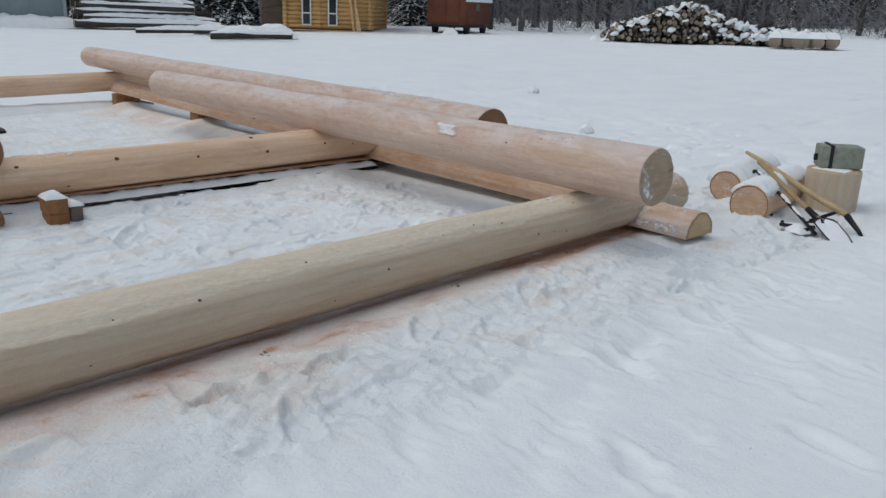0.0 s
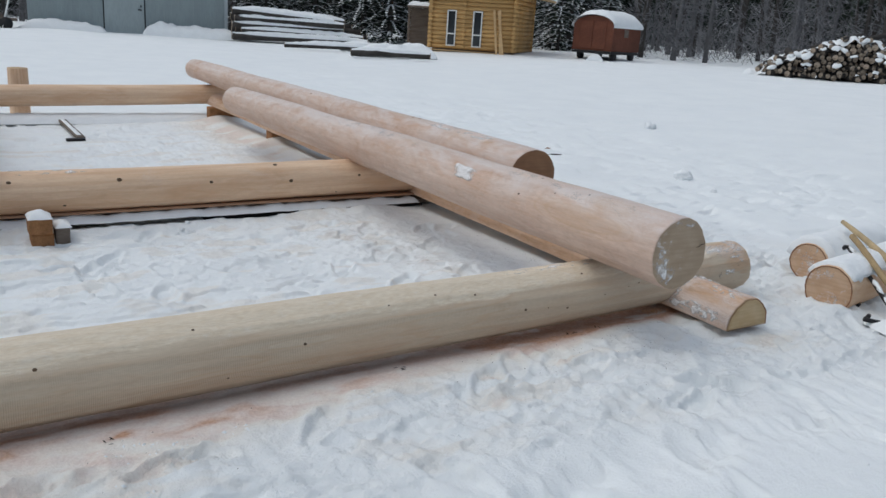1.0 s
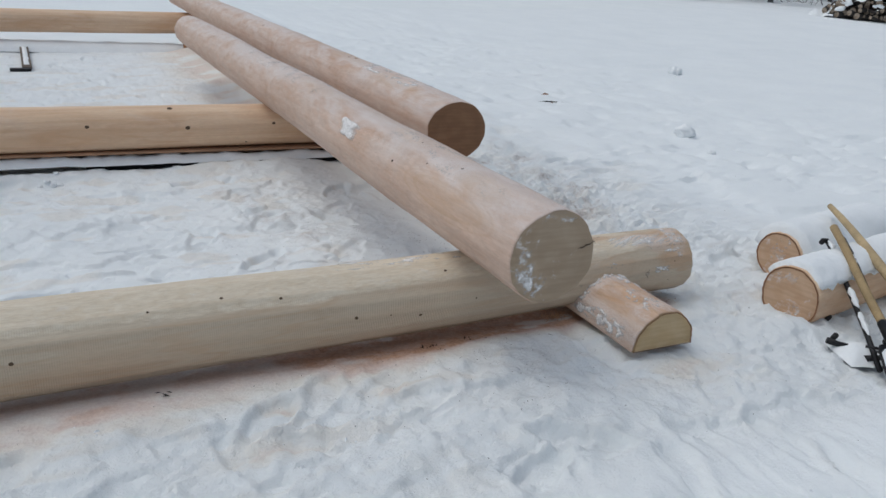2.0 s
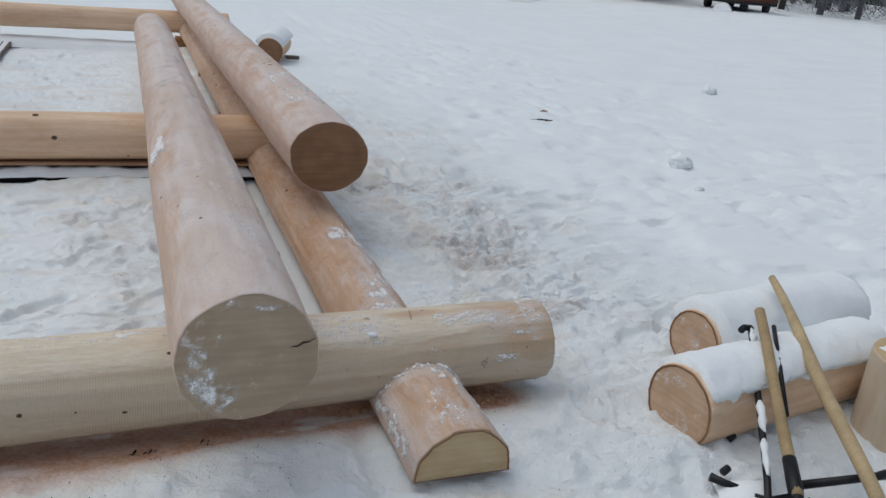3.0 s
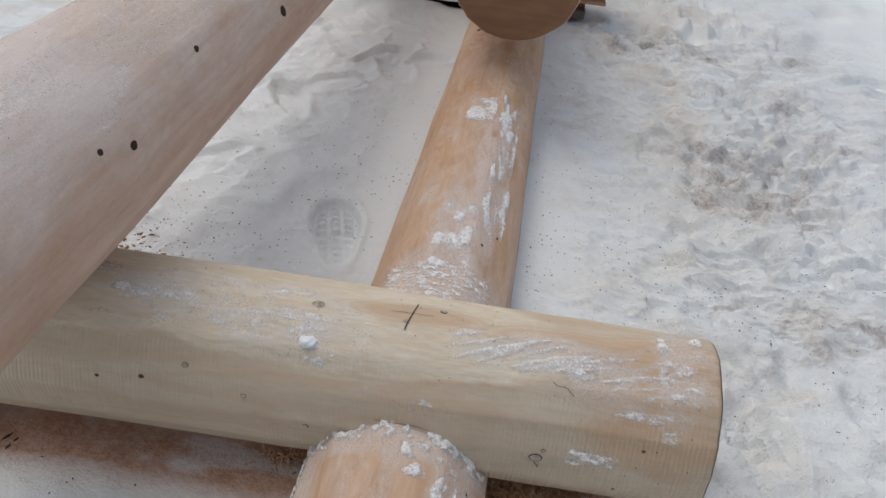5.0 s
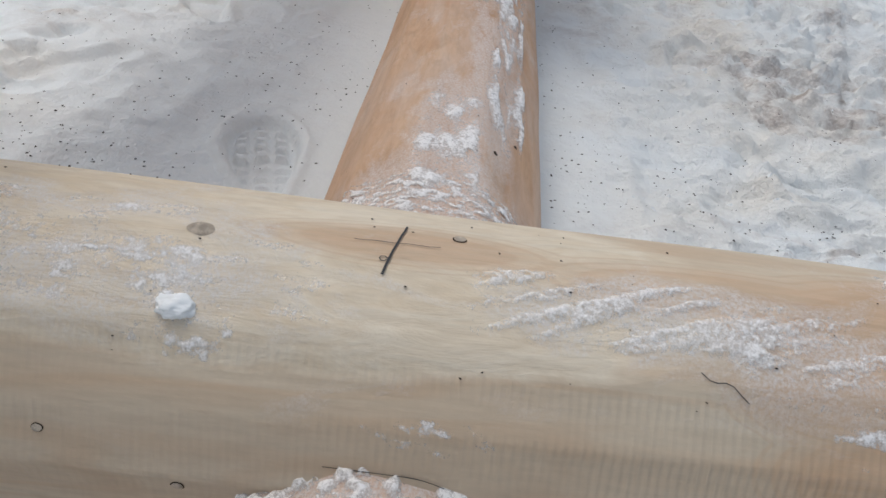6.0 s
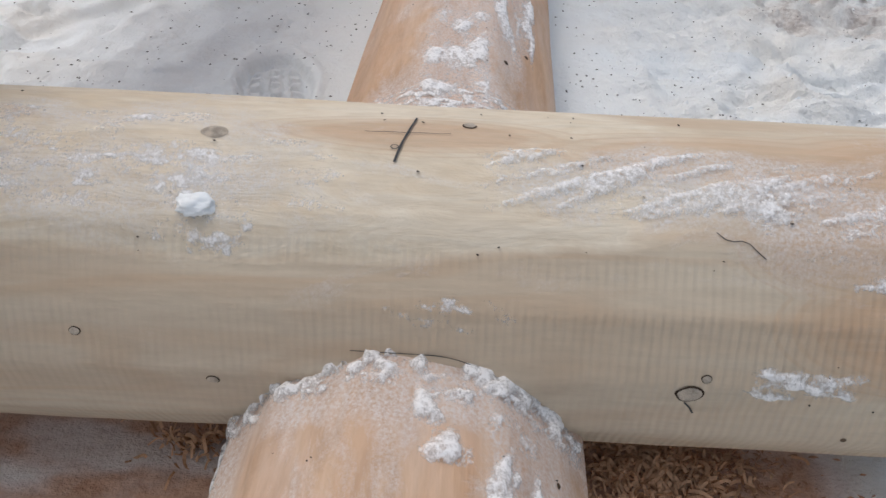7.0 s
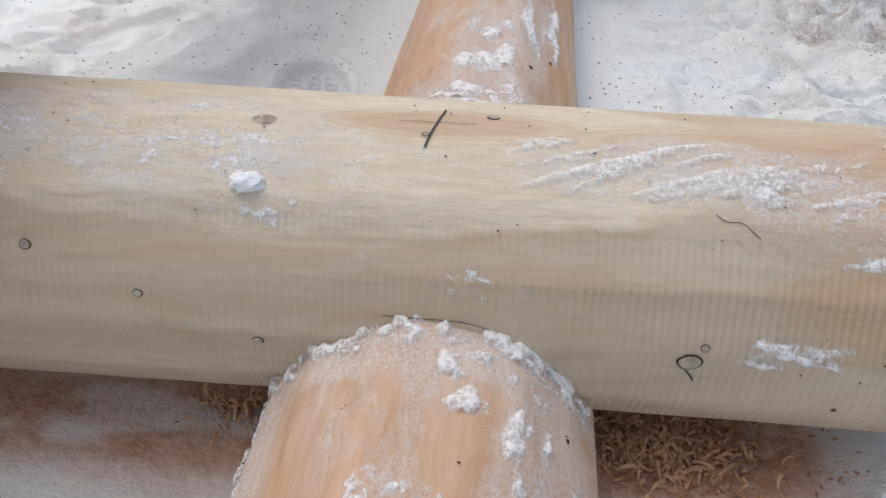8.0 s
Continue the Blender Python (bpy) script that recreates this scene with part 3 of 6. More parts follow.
    for key, values in (("sawdust", saw), ("dirt", dirt), ("trodden", np.clip(work - 0.07, 0, 1) * (0.85 + 0.15 * smooth(0, 0.4, X)))):
        at = me.attributes.new(key, "FLOAT", "POINT")
        at.data.foreach_set("value", np.clip(values, 0, 1).ravel().astype(np.float32))
    me.materials.append(SNOW_GROUND)
    ob = new("ground", me)
    tagged(ob, "trodden white snow with boot prints, sawdust and bark bits", "ground", kind="structure")
    return xs, ys, Z


GX, GY, GZ = build_ground()


def ground_at(x, y):
    i = int(np.clip(np.searchsorted(GX, x), 1, len(GX) - 1))
    j = int(np.clip(np.searchsorted(GY, y), 1, len(GY) - 1))
    return float(min(GZ[j - 1, i - 1], GZ[j, i], GZ[j - 1, i], GZ[j, i - 1]))


# ---- logs ----
class Log:
    """A peeled log from p0 to p1; local x runs along it, local z is up."""

    def __init__(self, p0, p1, r0, r1, seed, facets=15, flat=None, bend=0.0, lump=0.006, angular=0.6, wide=1.0, tall=1.0, turn=None):
        self.p0, self.p1 = Vector(p0), Vector(p1)
        self.length = (self.p1 - self.p0).length
        self.r0, self.r1, self.seed, self.facets, self.flat = r0, r1, seed, facets, flat
        self.bend, self.lump, self.angular = bend, lump, angular
        self.wide, self.tall, self.turn = wide, tall, 0.4 * seed if turn is None else turn
        self.stains, self.rimes, self.basts = [], [], []
        ax = (self.p1 - self.p0).normalized()
        ay = Vector((0, 0, 1)).cross(ax).normalized()
        az = ax.cross(ay)
        self.m = Matrix((ax, ay, az)).transposed().to_4x4()
        self.m.translation = self.p0

    def radius(self, x, th):
        u = x / self.length
        r = self.r0 + (self.r1 - self.r0) * u
        c, s = math.cos(th), math.sin(th)
        q = Vector((x * 0.9 + self.seed * 7.1, c * 1.1, s * 1.1))
        r += self.lump * noise.noise(q) + 0.35 * self.lump * noise.noise(q * 4.1)
        step = 2 * math.pi / self.facets
        drift = 0.25 * noise.noise(Vector((x * 0.6, self.seed, 0.3))) + 0.10 * noise.noise(Vector((x * 2.3, c * 1.5 + self.seed, s * 1.5)))
        ph = th + 0.13 * math.sin(2 * th + self.seed) + drift + self.turn
        a = ph % step - step / 2
        r *= 1 + self.angular * (math.cos(step / 2) / math.cos(a) - 1 + 0.004)
        return r

    def at(self, x, th, lift=0.0):
        """A point of the surface: th is the angle from the top, towards the side of minus local y."""
        r = self.radius(min(max(x, 0), self.length), th) + lift
        y, z = -r * math.sin(th) * self.wide, r * math.cos(th) * self.tall
        if self.flat is not None:
            z = max(z, self.flat)
        return Vector((x, y, z + self.bend * math.sin(math.pi * x / self.length)))

    def patches(self, spots, x, th):
        """How much of the given oval patches (x, angle, half length, half angle, amount) lies at a point."""
        total = 0.0
        for px, pt, sx, st, amount in spots:
            d = (th - pt + math.pi) % (2 * math.pi) - math.pi
            e = ((x - px) / sx) ** 2 + (d / st) ** 2
            total = max(total, amount * max(0.0, min(1.0, 1.35 - e)))
        return total

    def body(self, name, material, sides=64, step=0.08, close=None):
        n = max(6, int(self.length / step))
        steps = [self.length * k / n for k in range(1, n)]
        if close:
            steps = sorted([s for s in steps if not close[0] < s < close[1]] + [close[0] + (close[1] - close[0]) * k / 120 for k in range(1, 120)])
        stations = [0.0, 0.003, 0.008] + [s for s in steps if 0.01 < s < self.length - 0.01] + [self.length - 0.008, self.length - 0.003, self.length]
        shrink = {0: 0.0035, 1: 0.0012, len(stations) - 2: 0.0012, len(stations) - 1: 0.0035}
        verts, faces = [], []
        for i, x in enumerate(stations):
            for k in range(sides):
                verts.append(self.at(x, 2 * math.pi * k / sides, -shrink.get(i, 0)))
        for i in range(len(stations) - 1):
            for k in range(sides):
                a, b = i * sides + k, i * sides + (k + 1) % sides
                faces.append((a, a + sides, b + sides, b))
        faces.append(tuple(range(sides)))
        faces.append(tuple(range((len(stations) - 1) * sides, len(stations) * sides))[::-1])
        me = raw_mesh(name, verts, faces, material)
        for cap in me.polygons[-2:]:
            cap.use_smooth = False
        for key, spots in (("inner_bark", self.stains), ("rime", self.rimes), ("bast", self.basts)):
            at = me.attributes.new(key, "FLOAT", "POINT")
            at.data.foreach_set("value", [self.patches(spots, x, 2 * math.pi * k / sides) for x in stations for k in range(sides)])
        ob = new(name, me)
        ob.matrix_world = self.m
        return ob

    def face(self, ob, end, material, label="", sides=64, sink=0.0):
        """The sawn end as a thin dished disc, just proud of the body."""
        x, out = (0.0, -1) if end == 0 else (self.length, 1)
        verts, faces = [], []
        loops = (1.0, 0.93, 0.6, 0.3)
        for j, f in enumerate(loops):
            for k in range(sides):
                p = self.at(x, 2 * math.pi * k / sides, -0.004)
                mid = Vector((x, 0, 0.0 if self.flat is None else self.r0 * 0.4))
                p = mid + (p - mid) * f
                p.x = x + out * (0.0015 if j == 0 else 0.004 + 0.0015 * noise.noise(p * 30))
                verts.append(p)
        for j in range(len(loops) - 1):
            for k in range(sides):
                a, b = j * sides + k, j * sides + (k + 1) % sides
                faces.append((a, b, b + sides, a + sides) if end else (a, a + sides, b + sides, b))
        last = tuple(range((len(loops) - 1) * sides, len(loops) * sides))
        faces.append(last if end else last[::-1])
        return part("end_face", raw_mesh("end_face", verts, faces, material), ob, Matrix(), label)

    def knot(self, ob, x, th, size, material=None, rim=False):
        """A grown-in branch stub: a low uneven button, sometimes with a dark ring."""
        verts, faces, n = [], [], 18
        for j, (f, h) in enumerate(((1.0, 0.0003), (0.84 if rim else 0.72, 0.0010), (0.35, 0.0012))):
            for k in range(n):
                a = 2 * math.pi * k / n
                q = size * f * (1 + 0.18 * noise.noise(Vector((math.cos(a), math.sin(a), x * 9))))
                r = self.radius(x, th)
                verts.append(self.at(x + q * 1.25 * math.cos(a), th + q * math.sin(a) / r, h))
        for j in range(2):
            for k in range(n):
                a, b = j * n + k, j * n + (k + 1) % n
                faces.append((a, b, b + n, a + n))
        faces.append(tuple(range(2 * n, 3 * n)))
        me = raw_mesh("knot", verts, faces, material or KNOT)
        if rim:
            me.materials.append(KNOT)
            for p in me.polygons:
                p.material_index = 1 if p.index < n else 0
        return part("knot", me, ob, Matrix())

    def line(self, ob, points, width, label="", name="pencil_mark"):
        """A thin stroke drawn over the surface through (x, angle) points."""
        verts, faces = [], []
        for i, (x, th) in enumerate(points):
            a, b = points[max(i - 1, 0)], points[min(i + 1, len(points) - 1)]
            r = self.radius(x, th)
            d = Vector((b[0] - a[0], (b[1] - a[1]) * r)).normalized()
            w = width * (0.6 + 0.6 * (noise.noise(Vector((i * 1.7, x * 31, th))) * 0.5 + 0.5))
            for s in (-1, 1):
                verts.append(self.at(x - s * d.y * w, th + s * d.x * w / r, 0.0012))
            if i:
                faces.append((2 * i - 2, 2 * i, 2 * i + 1, 2 * i - 1))
        return part(name, raw_mesh(name, verts, faces, PENCIL), ob, Matrix(), label)

    def snow(self, x0, x1, t0, t1, seed, cover, height, scale=0.05, slant=0.0, label="", step=0.006, stretch=2.0, material=None, thin=1.0):
        """Crusts of snow that cling to the log, thick where there is more, with ragged edges."""
        nx, nt_ = int((x1 - x0) / step), max(4, int((t1 - t0) * self.r0 / step))
        xs = np.linspace(x0, x1, nx)
        ts = np.linspace(t0, t1, nt_)
        Xg, Tg = np.meshgrid(xs, ts)
        arc = Tg * self.r0
        A, B = Xg + slant * arc, arc - slant * Xg * 0.4
        f = fbm(A / (scale * stretch) + seed * 3.7, B / scale, seed, 4)
        run = 0.18 * (x1 - x0) if cover < 1 else min(0.035, 0.3 * (x1 - x0))
        fade = smooth(0, run, Xg - x0) * smooth(0, run, x1 - Xg) * smooth(0, 0.2, (Tg - t0) / (t1 - t0)) * smooth(0, 0.2, (t1 - Tg) / (t1 - t0))
        edge = 0.0 if cover >= 1 else 0.715 - 0.25 * cover
        lift = f * np.sqrt(fade) - edge if cover < 1 else fade - 0.9 * (f - 0.2) * (1 - 0.7 * fade)
        hgt = np.clip(lift * 7, -0.6, 1) * height * (0.75 + 0.5 * f) + 0.16 * height * (fbm(Xg / 0.012, arc / 0.012, seed + 5) - 0.5) * np.clip(lift * 12, 0, 1)
        keep = lift > (-0.09 if cover < 1 else -0.19)
        if cover < 1:
            hgt = np.maximum(hgt, 0.0002)
        cov = (np.clip((lift + 0.19) / 0.34, 0, 1) if cover < 1 else smooth(-0.2, 0.25, lift)) * smooth(0, 0.25, fade) * thin
        ids, verts, faces, depth = {}, [], [], []
        for j in range(nt_ - 1):
            for i in range(nx - 1):
                cell = ((j, i), (j, i + 1), (j + 1, i + 1), (j + 1, i))
                if not any(keep[c] for c in cell):
                    continue
                q = []
                for c in cell:
                    if c not in ids:
                        ids[c] = len(verts)
                        depth.append(float(cov[c]))
                        verts.append(self.at(float(Xg[c]), float(Tg[c]), float(hgt[c])))
                    q.append(ids[c])
                faces.append(tuple(q))
        if not faces:
            return None
        me = raw_mesh("snow_patch", verts, faces, material or RIME)
        at = me.attributes.new("cover", "FLOAT", "POINT")
        at.data.foreach_set("value", depth)
        ob = new("snow_patch", me)
        ob.matrix_world = self.m
        return tagged(ob, label or "thin crust of white snow clinging to a peeled log", "snow", kind="stuff")


def end_frost(log, x, spots, seed, label, thin=1.0):
    """Frost grown on a sawn end, in the given patches (right, up, half width, half height), as shares of the radius."""
    n, r = 56, log.r0 * 0.98
    ids, verts, faces, depth = {}, [], [], []
    g = np.linspace(-1, 1, n)
    U, V = np.meshgrid(g, g)
    amount = np.max([1.25 - ((U - a) / sa) ** 2 - ((V - b) / sb) ** 2 for a, b, sa, sb in spots], axis=0)
    cov = np.clip(amount, 0, 1) * smooth(0.05, 0.85, fbm(U * 8, V * 8, seed, 5)) * 1.25 * thin * (U * U + V * V < 0.93)
    for j in range(n - 1):
        for i in range(n - 1):
            cell = ((j, i), (j, i + 1), (j + 1, i + 1), (j + 1, i))
            if max(cov[c] for c in cell) < 0.02 or max(U[c] ** 2 + V[c] ** 2 for c in cell) > 0.98:
                continue
            for c in cell:
                if c not in ids:
                    ids[c] = len(verts)
                    depth.append(float(cov[c]))
                    verts.append((x - 0.0065 - 0.003 * float(cov[c]), -r * float(U[c]), r * float(V[c])))
            faces.append(tuple(ids[c] for c in cell))
    me = raw_mesh("frost_patch", verts, faces, RIME)
    at = me.attributes.new("cover", "FLOAT", "POINT")
    at.data.foreach_set("value", depth)
    ob = new("frost_patch", me)
    ob.matrix_world = log.m
    return tagged(ob, label, "frost", kind="stuff")


def facing(z, centre, r):
    """The angle of a mark at height z on the side of a log."""
    return math.acos(max(-1, min(1, (z - centre) / r)))


# the front log
front = Log((-7.6, -0.089, 0.069), (0.472, -0.001, 0.1665), 0.172, 0.1375, 3, facets=14, angular=0.9)
front.stains = [(7.61, 0.02, 0.13, 0.21, 0.7), (7.84, 0.12, 0.15, 0.26, 0.75), (8.0, 0.35, 0.16, 0.6, 1.0), (8.0, 1.10, 0.13, 0.40, 1.0), (7.93, 0.72, 0.09, 0.25, 0.85),
                (7.20, 0.0, 0.14, 0.2, 0.35), (3.63, 1.2, 0.035, 0.2, 1.0), (8.02, 1.55, 0.05, 0.10, 0.9)]
front.basts = [(x, 0.15 + 0.06 * math.sin(x * 5.1), 0.95 if x < 7 else 0.45, 0.78 + 0.05 * math.sin(x * 3.3), 0.9) for x in (2.0, 2.7, 3.4, 4.1, 4.8, 5.5, 6.2, 6.8, 7.15, 7.45)]
front.rimes = [(7.85, 0.35, 0.2, 0.32, 0.55), (7.38, 0.30, 0.28, 0.5, 0.5), (8.02, 0.3, 0.06, 0.8, 0.7), (7.93, 0.7, 0.10, 0.3, 0.55)]
front_log = tagged(front.body("log", WOOD_CREAM, 160, 0.05, (6.9, 8.04)), "pale cream peeled log with planed flats, notched over a half log", "log", "foundation logs")
front.face(front_log, 1, END_PALE, "pale sawn end")
front.face(front_log, 0, END_PALE, "pale sawn end")
X0 = 7.6


def on_front(x, z):
    """Along the log and round it, for a mark at x and height z on its open side."""
    return x + X0, facing(z, 0.1626 + 0.0116 * x, 0.1355 - 0.0045 * x)


for kx, kz, size in ((-3.086, 0.215, 0.009), (-2.164, 0.165, 0.008), (-1.55, 0.262, 0.007), (-1.359, 0.246, 0.007), (-1.102, 0.158, 0.008),
                     (-0.850, 0.133, 0.008), (-0.97, 0.15, 0.004), (-0.729, 0.268, 0.007), (-2.567, 0.258, 0.007), (-2.46, 0.075, 0.006),
                     (-3.52, 0.075, 0.006), (-1.78, 0.25, 0.005), (-3.42, 0.215, 0.005), (-3.97, 0.19, 0.008), (-3.95, 0.10, 0.010), (-3.93, 0.075, 0.009),
                     (-0.46, 0.19, 0.004), (-0.39, 0.2, 0.005), (0.34, 0.13, 0.0028), (0.37, 0.21, 0.0035), (-0.62, 0.17, 0.004)):
    front.knot(front_log, *on_front(kx, kz), size * 0.68, KNOT_BROWN)
for kx, kz, size in ((-0.324, 0.226, 0.0045), (-0.231, 0.195, 0.0035), (-0.133, 0.160, 0.0042), (0.216, 0.172, 0.0085)):
    front.knot(front_log, *on_front(kx, kz), size, KNOT_PALE, True)
front.knot(front_log, X0 - 0.145, 0.11, 0.0085, KNOT_PALE)
front.knot(front_log, X0 + 0.048, -0.10, 0.0045, KNOT_PALE, True)
front.knot(front_log, *on_front(0.226, 0.186), 0.0032, KNOT_PALE, True)
front.line(front_log, [(X0 - 0.032 + 0.066 * k / 8, 0.03 - 0.012 * k / 8 + 0.004 * math.sin(k * 2.1)) for k in range(9)], 0.0004, "pencil cross marked on the log")
front.line(front_log, [(X0 + 0.006 - 0.012 * k / 8, -0.16 + 0.44 * k / 8 + 0.006 * math.sin(k * 2.3)) for k in range(9)], 0.0010, "pencil cross marked on the log")
front.line(front_log, [(X0 - 0.007 + 0.003 * math.cos(k), 0.17 + 0.02 * math.sin(k)) for k in range(7)], 0.0005, "pencil cross marked on the log")
front.line(front_log, [on_front(-0.03 + 0.115 * k / 16, 0.192 - 0.020 * max(0, k / 8 - 1) ** 2) for k in range(17)], 0.00035, "pencil line scribed along the notch")
front.line(front_log, [(X0 + 0.225 + 0.034 * k / 6, 0.62 + 0.11 * k / 6 + 0.02 * math.sin(k * 1.3)) for k in range(7)], 0.0004, "thin dark fibre", "fibre")
front.line(front_log, [on_front(0.214, 0.163), on_front(0.219, 0.157), on_front(0.223, 0.150)], 0.0008, "dark crack by the knot", "crack")
front.snow(X0 + 0.03, X0 + 0.31, 0.05, 0.62, 4, 0.84, 0.0028, 0.011, -1.2, "wind-blown streaks of white snow on the log", 0.0028, 8.0, thin=0.76)
front.snow(X0 + 0.22, X0 + 0.46, 0.05, 0.85, 34, 0.62, 0.0020, 0.010, -1.1, "wind-blown streaks of white snow on the log", 0.003, 5.0, thin=0.7)
front.snow(X0 - 0.62, X0 + 0.02, -0.25, 0.8, 49, 0.28, 0.0008, 0.022, 0.2, "thin rime on the cream log", 0.004, 2.0)
front.snow(X0 - 0.19, X0 - 0.09, 0.46, 0.92, 51, 0.40, 0.0018, 0.014, 0.2, "thin rime on the cream log", 0.0025, 1.3)
front.snow(X0 + 0.30, X0 + 0.44, 0.75, 1.2, 53, 0.42, 0.001, 0.012, 0.1, "thin rime on the cream log", 0.003, 3.0)
front.snow(X0 - 0.30, X0 - 0.08, 0.2, 0.75, 9, 0.30, 0.0015, 0.010, 0.3, "", 0.0035)
front.snow(X0 - 0.02, X0 + 0.10, 1.0, 1.25, 39, 0.50, 0.0015, 0.008, 0.2, "", 0.003)
front.snow(X0 + 0.245, X0 + 0.345, 1.32, 1.56, 14, 0.92, 0.004, 0.014, -0.3, "", 0.003)
front.snow(X0 - 1.2, X0 - 0.45, -0.5, 0.3, 19, 0.32, 0.002, 0.02)
front.snow(X0 + 0.37, X0 + 0.46, -0.5, 0.9, 21, 0.85, 0.006, 0.02)

# the half log under it
beam = Log((0.0106, -0.497, 0.037), (0.012, 8.75, 0.150), 0.149, 0.147, 8, facets=11, flat=-0.004, angular=0.8, lump=0.006, turn=0.10)
beam.rimes = [(0.2, -0.2, 0.34, 1.6, 0.16), (0.22, -1.25, 0.4, 0.42, 1.0), (0.35, 0.2, 0.05, 1.5, 1.0), (0.22, 0.75, 0.26, 0.42, 0.8), (0.2, 1.3, 0.3, 0.3, 0.6), (0.72, 0.0, 0.14, 1.1, 0.85), (0.95, 0.1, 0.16, 0.45, 0.75), (1.15, 0.45, 0.4, 0.35, 0.7), (0.06, 0.0, 0.06, 1.4, 0.5)]
half_log = tagged(beam.body("half_log", WOOD_ORANGE, 96, 0.04, (0.02, 2.0)), "orange peeled half log with rime, flat side down on the snow", "log", "foundation logs")
beam.face(half_log, 0, END_PALE, "pale sawn half-round end")
beam.face(half_log, 1, END_PALE)
for kx, th, size in ((0.895, 0.48, 0.0035), (0.96, 0.72, 0.003), (0.30, 0.9, 0.002), (2.2, -0.6, 0.008), (5.1, -0.9, 0.012), (5.5, -0.7, 0.012)):
    beam.knot(half_log, kx, th, size)
CRUMBS = "rime and snow crumbs on an orange half log"
PACKED = "wind-packed snow on an orange half log"
beam.snow(0.265, 0.345, 0.02, 0.42, 15, 0.95, 0.005, 0.022, 0.3, CRUMBS, 0.0025, 1.4)
beam.snow(0.20, 0.34, 0.38, 0.80, 5, 0.74, 0.003, 0.012, 1.0, CRUMBS, 0.0025, 2.6)
beam.snow(0.02, 0.30, 0.62, 1.30, 55, 0.60, 0.003, 0.012, 0.8, CRUMBS, 0.003, 2.2)
beam.snow(0.02, 0.24, -0.5, 0.3, 57, 0.46, 0.002, 0.010, 0.2, CRUMBS, 0.003, 1.3)
beam.snow(0.325, 0.41, -1.5, 1.5, 6, 0.97, 0.005, 0.012, 0, "rime along the edge of a notch", 0.003, 1.0)
beam.snow(0.02, 0.40, -1.55, -1.02, 36, 0.98, 0.005, 0.016, 0, "rime along the flank of an orange half log", 0.003, 1.5)
beam.snow(0.585, 0.82, -1.0, 1.0, 7, 0.93, 0.0025, 0.011, 0.15, PACKED, 0.003, 0.35)
beam.snow(0.74, 1.06, -0.30, 0.40, 47, 0.99, 0.0035, 0.03, 0.1, PACKED, 0.004, 1.6)
beam.snow(0.85, 1.75, 0.25, 0.90, 12, 0.93, 0.0035, 0.012, -0.10, PACKED, 0.0045, 6)
beam.snow(1.42, 1.64, -0.4, 0.35, 17, 0.90, 0.005, 0.06, 0, "lump of snow on an orange half log", 0.005, 1.2)

# the log that lies across, by the camera
cross = Log((-0.582, -0.535, 0.472), (-0.545, 5.80, 0.462), 0.166, 0.146, 12, facets=15, angular=0.7, lump=0.009, wide=1.01, tall=0.98)
cross.rimes = [(1.3, 0.1, 0.9, 0.7, 0.7), (3.2, 0.0, 1.4, 0.8, 0.7), (0.3, 0.1, 0.35, 1.0, 0.75), (5.0, 0, 0.9, 0.6, 0.5)]
cross.stains = [(0.85, 0.3, 0.3, 0.5, 0.9), (0.35, -0.5, 0.2, 0.4, 0.8), (1.5, 0.2, 0.3, 0.4, 0.8), (1.05, 0.0, 0.25, 0.5, 0.8), (2.3, -0.2, 0.4, 0.4, 0.7), (0.5, -1.2, 0.4, 0.5, 0.6)]
cross_log = tagged(cross.body("log", WOOD_PINK, 80, 0.045), "pinkish peeled log with rime, laid loose across two logs", "log", "loose wall logs")
cross.face(cross_log, 0, END_GREY, "grey weathered sawn end with frost")
cross.face(cross_log, 1, END_PALE)
for kx, th, size in ((0.55, -0.35, 0.005), (0.75, -0.7, 0.004), (0.95, -0.2, 0.004), (0.45, 1.1, 0.005), (0.52, 1.25, 0.007), (0.8, 0.95, 0.006), (1.3, 0.7, 0.005), (1.0, -1.1, 0.006), (1.2, 1.3, 0.012), (1.7, 1.25, 0.01)):
    cross.knot(cross_log, kx, th, size)
cross.snow(1.42, 1.70, -1.30, -0.66, 6, 0.98, 0.012, 0.11, 0, "lump of fresh snow stuck to a pinkish log", 0.006, 1.2)
VEIL = "thin veil of wind-blown snow on a pinkish log"
cross.snow(0.05, 1.5, -1.0, 0.9, 3, 0.50, 0.0006, 0.05, 0.9, VEIL, 0.007, 2.2, thin=0.5)
cross.snow(1.2, 4.2, -0.9, 0.9, 13, 0.52, 0.0006, 0.07, 0.8, VEIL, 0.012, 2.4, thin=0.5)
cross.snow(0.1, 1.3, -0.2, 1.2, 63, 0.46, 0.0005, 0.04, -1.0, VEIL, 0.007, 3.0, thin=0.5)
end_frost(cross, 0.0, ((-0.15, 0.84, 0.42, 0.17), (-0.66, -0.15, 0.26, 0.5), (-0.42, -0.55, 0.34, 0.3), (0.25, 0.8, 0.2, 0.1)), 5, "white frost on the weathered end of a log", 0.8)
cv, cf = [], []
for k in range(9):
    y, z = -0.092 - 0.0078 * k, 0.020 + 0.0026 * k + 0.0025 * math.sin(k * 1.9)
    w = 0.0022 * math.sin(math.pi * (k + 0.6) / 9.2)
    cv += [(-0.0072, y, z - w), (-0.0072, y, z + w)]
    if k:
        cf.append((2 * k - 2, 2 * k, 2 * k + 1, 2 * k - 1))
part("crack", raw_mesh("crack", cv, cf, KNOT), cross_log, Matrix(), "dark drying crack in the sawn end")

